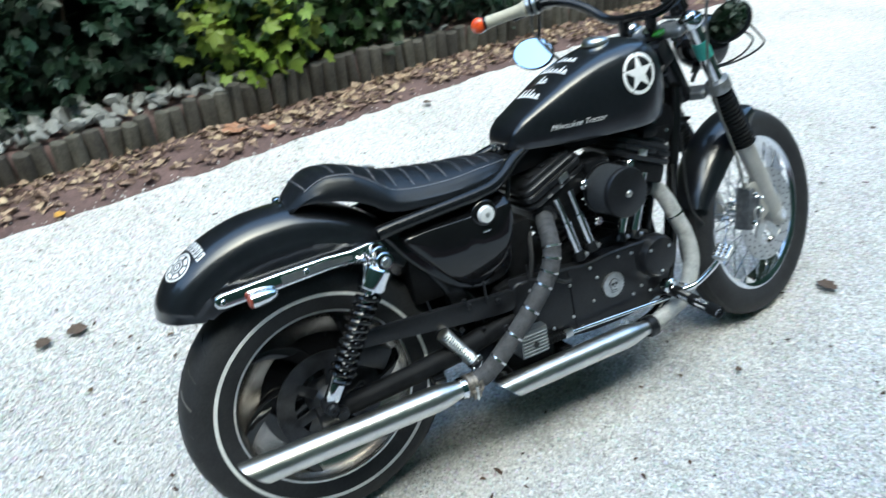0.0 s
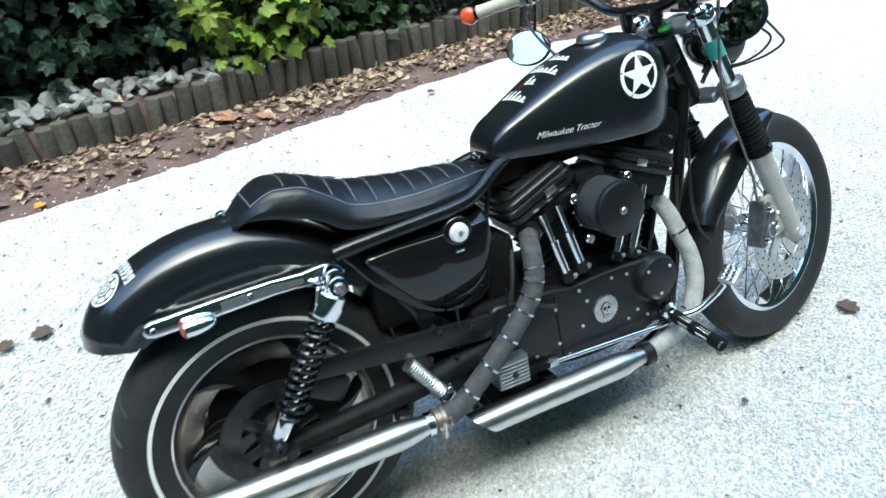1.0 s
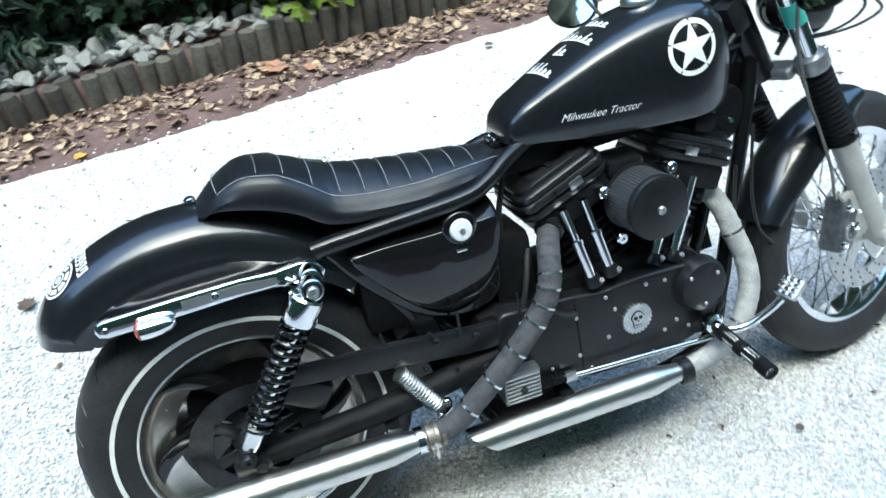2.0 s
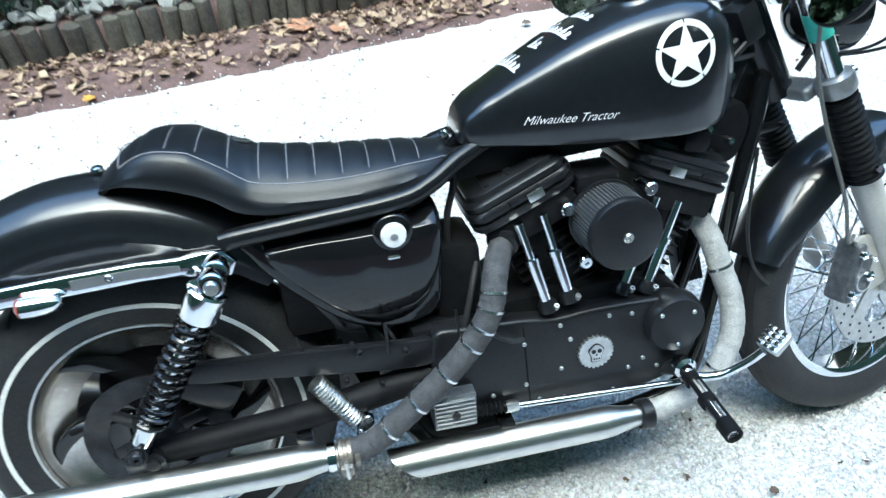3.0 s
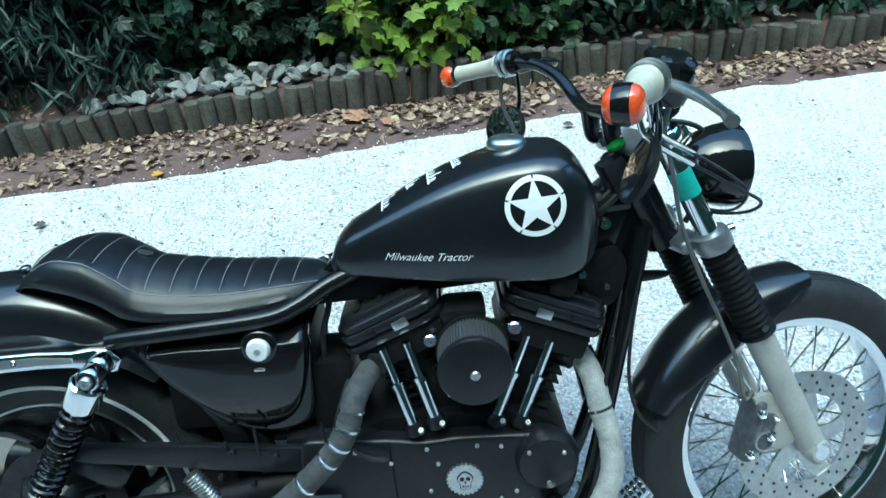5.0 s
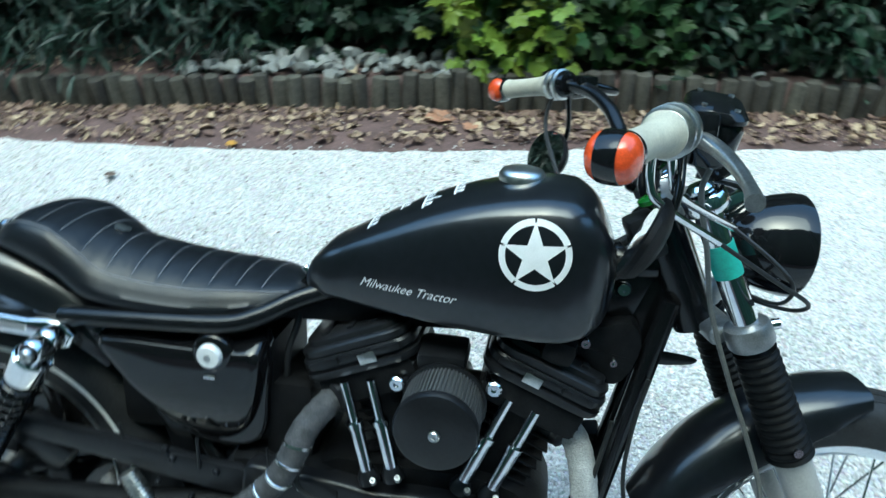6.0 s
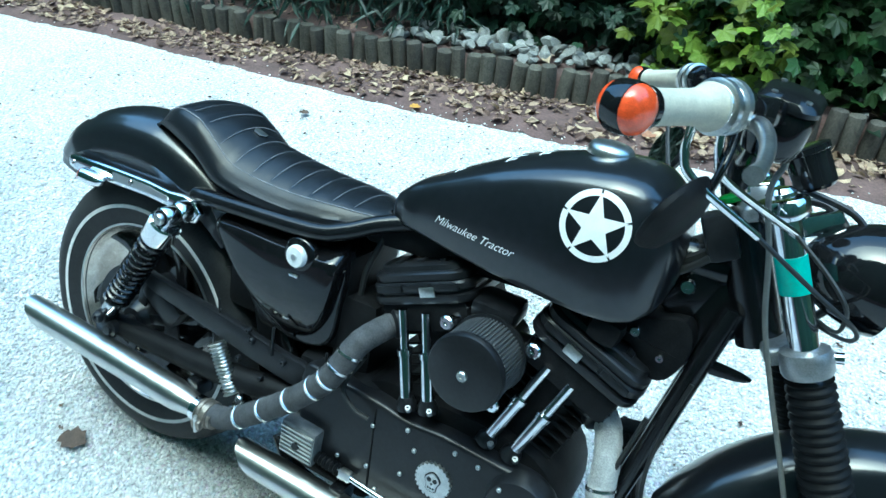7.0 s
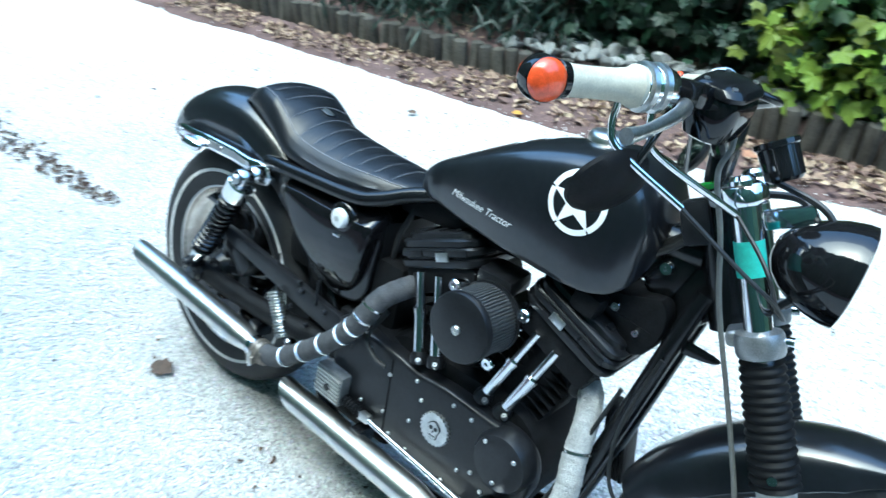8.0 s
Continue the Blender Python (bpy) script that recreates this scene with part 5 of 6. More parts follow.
for k in range(64):
    a = k / 64 * 2 * math.pi
    p = fc + Vector((0.0622 * math.cos(a), -0.127, 0.0622 * math.sin(a)))
    part("pleat", block((0.0035, 0.068, 0.003), Matrix.Translation(p) @ Matrix.Rotation(-a, 4, "Y"), 0.0), FILTER, air)
part("filter_cover", lathe([(0.062, -0.162), (0.0655, -0.165), (0.0655, -0.172), (0.063, -0.178), (0.058, -0.180), (0.001, -0.1805)], fc, (0, 1, 0), 56), COVER, air, "flat black cover plate")
bolt(fc + Vector((0, -0.1805, -0.002)), (0, -1, 0), 0.009, 0.006, air, DULL)
part("back_plate", lathe([(0.066, -0.082), (0.068, -0.085), (0.068, -0.091), (0.06, -0.093)], fc, (0, 1, 0), 48), COVER, air)
for x, z in ((0.768, 0.648), (0.905, 0.660), (0.80, 0.54), (0.86, 0.538)):
    br = part("breather", rod((x, -0.07, z), (x + (0.008 if x > 0.83 else -0.008), -0.102, z - 0.004), 0.0105, 14), CHROME, bike, "chrome breather bolt")
    bolt((x + (0.008 if x > 0.83 else -0.008), -0.100, z - 0.004), (0, -1, 0), 0.013, 0.010, br)

# ---- exhaust ----
def wrapped(name, pts, r, mat, label, bands, bandmat=BAND):
    line = spline(pts, 40)
    pipe = part(name, tube(pts, r, 18, 26, ribs=0.0006, pitch=0.021), mat, bike, label)
    for q in bands:
        i = int(q * (len(line) - 2))
        t = (line[i + 1] - line[i]).normalized()
        part("tie", lathe([(r + 0.0004, -0.0034), (r + 0.0021, -0.0024), (r + 0.0021, 0.0024), (r + 0.0004, 0.0034)], line[i], (t + Vector((0.12, 0.1, 0.05))).normalized(), 24), bandmat, pipe, "steel tie")
    return pipe


wrapped("rear_header_pipe", [(0.665, -0.05, 0.596), (0.640, -0.085, 0.580), (0.617, -0.130, 0.556), (0.601, -0.155, 0.515), (0.572, -0.163, 0.467), (0.507, -0.165, 0.400), (0.42, -0.165, 0.328), (0.365, -0.165, 0.290), (0.318, -0.165, 0.280)], 0.0225, WRAP,
        "exhaust header wound in dark grey heat wrap", (0.32, 0.39, 0.47, 0.53, 0.62, 0.70, 0.79))
wrapped("front_header_pipe", [(1.00, -0.02, 0.566), (1.040, -0.035, 0.553), (1.061, -0.062, 0.515), (1.072, -0.092, 0.455), (1.084, -0.112, 0.40), (1.078, -0.132, 0.33), (1.030, -0.148, 0.250), (0.95, -0.151, 0.215), (0.885, -0.150, 0.203)], 0.0225, WRAPL,
        "exhaust header wound in pale heat wrap", (0.36, 0.72))
part("pipe_flange", lathe([(0.03, 0), (0.03, 0.012), (0.024, 0.016)], (0.655, -0.066, 0.590), (-0.6, -0.75, -0.25), 20), COVER, bike)
part("pipe_flange", lathe([(0.03, 0), (0.03, 0.012), (0.024, 0.016)], (1.022, -0.034, 0.559), (0.8, -0.55, -0.25), 20), COVER, bike)
reg = part("regulator", block((0.05, 0.05, 0.15), pose(1.085, 0.075, 0.425, 0, -12, 0), 0.008), WRINKLE, bike, "black finned voltage regulator")
for k in range(5):
    part("fin", block((0.008, 0.056, 0.14), pose(1.068 + k * 0.009, 0.075, 0.425, 0, -12, 0), 0.001, seg=1), WRINKLE, reg)
part("exhaust_port", rod((0.97, -0.02, 0.575), (1.025, -0.036, 0.558), 0.027, 18), WRINKLE, bike)


def muffler(a, b, r, cut, label):
    """A straight pipe from a to b with a necked front and a slanted open end."""
    a, b = Vector(a), Vector(b)
    d = (b - a).normalized()
    u = Vector((0, 1, 0))
    v = d.cross(u).normalized()
    if v.z < 0:
        v = -v
    L = (b - a).length
    prof = [(r * 0.66, 0.0), (r * 0.68, 0.025), (r * 0.82, 0.05), (r * 0.97, 0.075), (r, 0.095), (r, L * 0.5), (r, L * 0.8), (r, L)]
    rings = []
    seg = 40
    for rr, h in prof + [(r - 0.0025, L), (r - 0.0025, L * 0.75), (r * 0.6, L * 0.72)]:
        rg = []
        for an in np.linspace(0, 2 * math.pi, seg, endpoint=False):
            off = rr * (math.cos(an) * u + math.sin(an) * v)
            hh = h + (cut * math.sin(an) * rr / r if h == L else 0)
            rg.append(a + d * hh + off)
        rings.append(rg)
    m = part("muffler", skin(rings), STEEL, bike, label)
    return m, d


m1, d1 = muffler((0.310, -0.165, 0.278), (-0.212, -0.165, 0.298), 0.0315, 0.030, "brushed steel slash-cut muffler")
CL = Vector((0.314, -0.165, 0.278))
clamp = part("clamp", lathe([(0.0245, -0.013), (0.0285, -0.011), (0.0285, -0.004), (0.0265, -0.003), (0.0265, 0.003), (0.0285, 0.004), (0.0285, 0.011), (0.0245, 0.013)], CL, d1, 28), RUST, m1, "discoloured pipe clamp")
part("clamp_lug", block((0.022, 0.012, 0.022), pose(0.314, -0.195, 0.268, 10, 0, 0), 0.003), RUST, clamp)
part("clamp_bolt", rod((0.314, -0.200, 0.290), (0.314, -0.197, 0.252), 0.0042, 8), DULL, clamp)
part("collar", lathe([(0.0225, -0.009), (0.0265, -0.007), (0.0265, 0.007), (0.0225, 0.009)], CL + d1 * 0.024, d1, 24), CHROME, m1)
part("collar", lathe([(0.0225, -0.005), (0.0250, -0.004), (0.0250, 0.004), (0.0225, 0.005)], CL - d1 * 0.020, d1, 24), RUST, m1)
m2, d2 = muffler((0.892, -0.150, 0.202), (0.420, -0.150, 0.214), 0.0315, 0.034, "brushed steel slash-cut muffler")
part("clamp", lathe([(0.026, -0.014), (0.030, -0.010), (0.030, 0.010), (0.026, 0.014)], Vector((0.893, -0.150, 0.202)), d2, 24), COVER, m2, "black pipe clamp")
part("muffler_hanger", block((0.03, 0.05, 0.04), pose(0.25, -0.125, 0.30), 0.006), FRAME, bike)
part("muffler_hanger", block((0.03, 0.05, 0.04), pose(0.62, -0.12, 0.225), 0.006), FRAME, bike)

# rear master cylinder, brake rod, pedal and pegs
mc = part("master_cylinder", block((0.080, 0.05, 0.074), pose(0.522, -0.122, 0.302, 0, 2, 0), 0.005), CLAMP, bike, "finned grey brake master cylinder")
for k in range(7):
    part("fin", block((0.074, 0.005, 0.004), pose(0.522, -0.148, 0.274 + k * 0.009, 0, 2, 0), 0.001), DULL, mc)
part("spring_boot", tube([(0.562, -0.13, 0.282), (0.592, -0.131, 0.2805), (0.622, -0.132, 0.279)], 0.011, 12, 24, ribs=0.002, pitch=0.009), BOOT, mc)
part("port", lathe([(0.008, 0), (0.008, 0.004), (0.001, 0.004)], (0.522, -0.148, 0.296), (0, -1, 0), 12), RUBBER, mc)
part("brake_rod", rod((0.62, -0.134, 0.279), (0.965, -0.150, 0.262), 0.006, 10), CHROME, bike, "long chrome brake rod")
part("clevis", block((0.03, 0.016, 0.02), pose(0.63, -0.134, 0.279), 0.004), DULL, bike)
part("peg_mount", tube([(0.93, -0.09, 0.265), (0.965, -0.13, 0.282), (0.972, -0.17, 0.286)], 0.016, 14), COVER, bike)
pegA, pegB = Vector((0.970, -0.165, 0.290)), Vector((0.965, -0.330, 0.276))
peg = part("foot_peg", rod(pegA, pegB, 0.012, 16), CHROME, bike, "chrome and rubber foot peg")
for q0, q1 in ((0.06, 0.16), (0.42, 0.52), (0.80, 1.0)):
    part("peg_ring", rod(pegA.lerp(pegB, q0), pegA.lerp(pegB, q1), 0.0165, 18), BOOT, peg)
for k in range(3):
    a = k * math.pi * 2 / 3 + 0.4
    o = Vector((math.cos(a), 0, math.sin(a))) * 0.0115
    part("rubber_bar", rod(pegA + o, pegB + o, 0.0048, 8), BOOT, peg)
part("pedal_pivot", lathe([(0.02, 0), (0.022, 0.006), (0.022, 0.022), (0.016, 0.028), (0.001, 0.028)], (0.968, -0.140, 0.30), (0, -1, 0), 20), CHROME, bike)
ped = part("brake_pedal", tube([(0.968, -0.165, 0.295), (0.99, -0.175, 0.285), (1.03, -0.19, 0.292), (1.065, -0.21, 0.325), (1.085, -0.222, 0.352)], [0.010, 0.009, 0.008, 0.008, 0.008], 12), CHROME, bike, "chrome brake pedal with a ribbed pad")
pm = Matrix.Translation((1.102, -0.226, 0.372)) @ pose(0, 0, 0, 0, -38, 12)
part("pad", block((0.046, 0.046, 0.014), pm, 0.005), DULL, ped)
for i in range(4):
    for j in range(3):
        part("stud", block((0.009, 0.013, 0.006), pm @ Matrix.Translation((-0.0165 + i * 0.011, -0.015 + j * 0.015, 0.009)), 0.002), CHROME, ped)
pp = part("passenger_peg", tube([Vector((0.354, -0.134, 0.306)).lerp(Vector((0.286, -0.126, 0.414)), q) for q in (0.15, 0.4, 0.7, 1)], 0.0165, 16, 26, ribs=0.0022, pitch=0.0075), DULL, bike, "folded ribbed passenger peg")
part("peg_clevis", block((0.026, 0.03, 0.03), pose(0.358, -0.118, 0.300, 0, 30, 0), 0.006), CHROME, pp)
bolt((0.364, -0.130, 0.320), (0, -1, 0), 0.010, 0.010, pp)
bolt((0.347, -0.130, 0.290), (0, -1, 0), 0.008, 0.008, pp)
for p0, p1, r in (((0.27, -0.11, 0.50), (0.285, -0.115, 0.42), 0.003), ((0.42, -0.12, 0.50), (0.42, -0.12, 0.44), 0.004), ((0.545, -0.12, 0.50), (0.55, -0.12, 0.40), 0.003)):
    part("linkage_rod", rod(p0, p1, r * 0.8, 8), COVER, bike)
for x, z, r in ((0.37, 0.452, 0.010), (0.45, 0.437, 0.009), (0.34, 0.40, 0.007), (0.46, 0.36, 0.010), (0.40, 0.38, 0.006), (0.36, 0.47, 0.007)):
    bolt((x, -0.116, z), (0, -1, 0), r * 0.8, 0.010, bike, COVER)

# ---- front end (turned to the left) ----
fw_axis = Y
front = part("front_wheel", turned(ring([(0.226, -0.030), (0.239, -0.036), (0.250, -0.036), (0.2525, -0.032), (0.241, -0.026), (0.232, -0.012), (0.230, 0), (0.232, 0.012), (0.241, 0.026), (0.2525, 0.032), (0.250, 0.036), (0.239, 0.036), (0.226, 0.030), (0.222, 0)], AX, Y, 90)), CHROME, bike, "chrome laced front wheel")
fp = [(0.244, -0.036), (0.262, -0.047), (0.280, -0.054), (0.300, -0.052), (0.316, -0.040), (0.326, -0.020), (0.329, 0)]
part("tyre", turned(ring(fp + [(r, -y) for r, y in fp[-2::-1]], AX, Y, 96)), RUBBER, front, "black ribbed front tyre")
for yy, rr in ((-0.012, 0.3278), (0.012, 0.3278), (-0.028, 0.3213), (0.028, 0.3213)):
    part("tread_groove", turned(ring([(rr + 0.0008, yy - 0.0016), (rr + 0.0008, yy + 0.0016), (rr - 0.002, yy + 0.0016), (rr - 0.002, yy - 0.0016)], AX, Y, 96)), CABLE, front)
part("hub", turned(lathe([(0.001, -0.062), (0.034, -0.062), (0.036, -0.052), (0.024, -0.045), (0.022, 0), (0.024, 0.045), (0.036, 0.052), (0.034, 0.062), (0.001, 0.062)], AX, Y, 32)), CHROME, front, "chrome hub")
for k in range(40):
    sgn = 1 if k % 2 else -1
    a0 = k / 40 * 2 * math.pi
    cross = 0.62 * (1 if (k // 2) % 2 else -1)
    A = AX + Vector((0.033 * math.cos(a0 + cross), sgn * 0.048, 0.033 * math.sin(a0 + cross)))
    B = AX + Vector((0.228 * math.cos(a0), sgn * 0.006, 0.228 * math.sin(a0)))
    part("spoke", turned(rod(A, B, 0.0021, 6)), CHROME, front)
disc = part("brake_disc", turned(ring([(0.098, -0.064), (0.146, -0.064), (0.146, -0.069), (0.098, -0.069)], AX, Y, 72)), DISC, front, "drilled steel brake disc")
for k in range(5):
    a = k / 5 * 2 * math.pi
    out = smooth_outline([(0.03 * math.cos(a - 0.7), 0.03 * math.sin(a - 0.7)), (0.075 * math.cos(a - 0.1), 0.075 * math.sin(a - 0.1)), (0.108 * math.cos(a + 0.15), 0.108 * math.sin(a + 0.15)), (0.112 * math.cos(a + 0.45), 0.112 * math.sin(a + 0.45)), (0.075 * math.cos(a + 0.35), 0.075 * math.sin(a + 0.35)), (0.03 * math.cos(a + 0.6), 0.03 * math.sin(a + 0.6))], 3)
    part("disc_arm", turned(slab([(AX.x + x, AX.z + z) for x, z in out], -0.063, -0.068, 0.0)), DULL, disc)
for k in range(60):
    a = k / 60 * 2 * math.pi
    r = (0.107, 0.122, 0.137)[k % 3]
    part("disc_hole", turned(lathe([(0.0035, 0), (0.0035, 0.0006), (0.0005, 0.0006)], AX + Vector((r * math.cos(a), -0.069, r * math.sin(a))), (0, -1, 0), 8)), CABLE, disc)
CALM = Matrix.Translation(AX + Vector((-0.112, -0.078, 0.052))) @ pose(0, 0, 0, 0, 16, 0)
cal = part("front_caliper", turned(merge(block((0.056, 0.048, 0.092), CALM, 0.018, seg=4), block((0.026, 0.056, 0.128), CALM @ Matrix.Translation((-0.018, 0.002, 0)), 0.012, seg=3))), CALIPER, bike, "black front brake caliper with bright fittings")
part("caliper_bracket", turned(slab(smooth_outline([(AX.x - 0.13, AX.z + 0.125), (AX.x - 0.075, AX.z + 0.125), (AX.x - 0.035, AX.z + 0.06), (AX.x - 0.04, AX.z + 0.02), (AX.x - 0.085, AX.z + 0.01), (AX.x - 0.095, AX.z + 0.06)], 3), -0.098, -0.088, 0.003)), LEG, cal, "cast grey bracket")
for dx, dz, r in ((-0.02, -0.042, 0.009), (-0.02, 0.042, 0.009), (0.012, 0.0, 0.011), (0.012, 0.035, 0.006)):
    part("bolt", turned(lathe([(r, 0), (r, 0.007), (r * 0.6, 0.010), (r * 0.3, 0.006)], CALM @ Vector((dx, -0.026, dz)), (0, -1, 0), 12)), CHROME, cal)
part("piston_rim", turned(ring([(0.017, 0), (0.021, 0), (0.021, 0.004), (0.017, 0.004)], CALM @ Vector((0.004, -0.025, -0.014)), (0, -1, 0), 24)), DULL, cal)
part("bleed_nipple", turned(rod(CALM @ Vector((-0.02, -0.01, 0.07)), CALM @ Vector((-0.026, -0.012, 0.092)), 0.004, 8)), CHROME, cal)
part("axle", turned(lathe([(0.012, 0.125), (0.012, -0.116), (0.015, -0.116), (0.015, -0.124), (0.001, -0.125)], AX, Y, 14)), CHROME, front)

for sgn in (-1, 1):
    y = sgn * 0.095
    leg = part("fork_leg", turned(tube([fk(-0.035, y), fk(-0.01, y), fk(0.03, y), fk(0.08, y), fk(0.2, y), fk(0.295, y)], [0.016, 0.025, 0.027, 0.026, 0.0265, 0.027], 24, 8)), LEG, bike, "silver painted fork leg")
    part("axle_boss", turned(lathe([(0.02, -0.028), (0.024, -0.02), (0.024, 0.02), (0.02, 0.028)], fk(0, y), Y, 24)), LEG, leg)
    part("leg_collar", turned(lathe([(0.029, 0), (0.031, 0.004), (0.031, 0.012), (0.028, 0.016)], fk(0.285, y), UP, 24)), LEG, leg)
    part("drain_screw", turned(lathe([(0.006, 0), (0.006, 0.004), (0.001, 0.004)], fk(0.02, y - 0.026), (0, -1, 0), 10)), CHROME, leg)
    boot_line = [fk(0.292 + 0.002 * k, y) for k in range(92)]
    boot_r = [0.0335 + 0.0019 * math.cos(k / 92 * math.pi * 2 * 14) - 0.00004 * k for k in range(92)]
    part("fork_boot", turned(tube(boot_line, boot_r, 24, 1)), BOOT, bike, "black ribbed rubber fork boot")
    part("boot_bolt", turned(lathe([(0.007, 0), (0.007, 0.006), (0.001, 0.006)], fk(0.315, y - 0.034), (0, -1, 0), 10)), CHROME, leg)
    tubep = part("fork_tube", turned(rod(fk(0.30, y), fk(0.715, y), 0.0195, 24)), CHROME, bike, "chrome fork tube")
    if sgn < 0:
        part("tape", turned(rod(fk(0.595, y), fk(0.645, y), 0.0205, 24)), TAPE, tubep, "turn of green tape")
    part("fork_cap", turned(lathe([(0.019, 0), (0.019, 0.006), (0.014, 0.012), (0.001, 0.013)], fk(0.722, y), UP, 16)), CHROME, tubep)
    part("lower_clamp", turned(lathe([(0.022, -0.020), (0.031, -0.018), (0.0335, -0.013), (0.0335, 0.010), (0.031, 0.016), (0.022, 0.019)], fk(0.500, y), UP, 32)), CLAMP, bike, "grey fork clamp")
    part("upper_clamp", turned(lathe([(0.020, -0.016), (0.029, -0.014), (0.0325, -0.009), (0.0325, 0.009), (0.0305, 0.012), (0.023, 0.012)], fk(0.708, y), UP, 32)), CHROME, bike, "polished fork clamp")
    part("clamp_bolt", turned(lathe([(0.008, 0), (0.008, 0.012), (0.003, 0.012)], fk(0.500, y, 0.033), (1, sgn * 0.2, 0.3), 10)), CHROME, bike)
M5 = Matrix(((FW.x, 0, UP.x, 0), (0, 1, 0, 0), (FW.z, 0, UP.z, 0), (0, 0, 0, 1)))
part("lower_triple_tree", turned(block((0.046, 0.15, 0.026), Matrix.Translation(fk(0.500, 0, -0.026)) @ M5, 0.011, seg=4)), CLAMP, bike, "grey lower fork bridge")
part("upper_triple_tree", turned(block((0.056, 0.18, 0.024), Matrix.Translation(fk(0.705, 0, -0.02)) @ M5, 0.011, seg=4)), CLAMP, bike, "dark upper fork bridge")
part("stem_nut", turned(lathe([(0.02, 0), (0.02, 0.012), (0.012, 0.018), (0.001, 0.018)], fk(0.72, 0, -0.045), UP, 6)), CHROME, bike)

# front fender
ang = np.linspace(radians(88), radians(160), 10)
front_fender = fender([(AX.x + 0.349 * math.cos(a), AX.z + 0.349 * math.sin(a)) for a in ang], [0.03, 0.06, 0.075, 0.08, 0.08, 0.075, 0.06, 0.04], [0.058, 0.068, 0.07, 0.07, 0.07, 0.07, 0.068, 0.062], 0.003, "front_fender", PAINT, "short satin black front mudguard", turn=True)

# headlight
hc = Vector((1.296, -0.020, 0.894))
hd_ = Vector((0.985, 0, -0.06)).normalized()
head = part("headlight", turned(lathe([(0.001, -0.078), (0.018, -0.075), (0.036, -0.065), (0.052, -0.048), (0.064, -0.026), (0.072, -0.004), (0.076, 0.014), (0.0775, 0.022), (0.0775, 0.034), (0.073, 0.036), (0.070, 0.028), (0.001, 0.026)], hc, hd_, 48)), GLOSS, bike, "gloss black bullet headlight")
part("lens", turned(lathe([(0.070, 0.028), (0.056, 0.035), (0.03, 0.040), (0.001, 0.041)], hc, hd_, 40)), GLASSY, head, "clear glass lens")
part("headlight_mount", turned(block((0.07, 0.03, 0.03), Matrix.Translation(fk(0.66, 0, 0.05)) @ M5, 0.006)), CHROME, head)

# gauge and indicator lamps on the upper bridge
part("gauge", turned(lathe([(0.001, -0.030), (0.022, -0.030), (0.027, -0.025), (0.028, 0.018), (0.031, 0.020), (0.031, 0.027), (0.027, 0.028), (0.001, 0.027)], Vector((1.185, -0.040, 1.020)), Vector((-0.55, 0, 0.83)), 30)), GLOSS, bike, "small black speedometer")
lvl = part("level_glass", turned(lathe([(0.014, -0.005), (0.017, -0.003), (0.017, 0.003), (0.012, 0.006), (0.001, 0.007)], fk(0.722, -0.035, -0.055), UP, 24)), GREEN, bike, "green tinted level glass")
part("ignition_box", turned(block((0.045, 0.05, 0.07), Matrix.Translation(fk(0.67, -0.02, -0.075)) @ M5, 0.01)), COVER, bike)


# handlebar: sits a little to the left and higher on that side, and turns with the fork
BAR_M = BAR_TURN @ Matrix.Translation((0, 0.026, 0.022)) @ Matrix.Translation((0, 0, 1.05)) @ Matrix.Rotation(radians(2), 4, "X") @ Matrix.Translation((0, 0, -1.05))


def barred(bm):
    bm.transform(BAR_M)
    return bm


def tb(x, y, z):
    return BAR_M @ Vector((x, y, z))



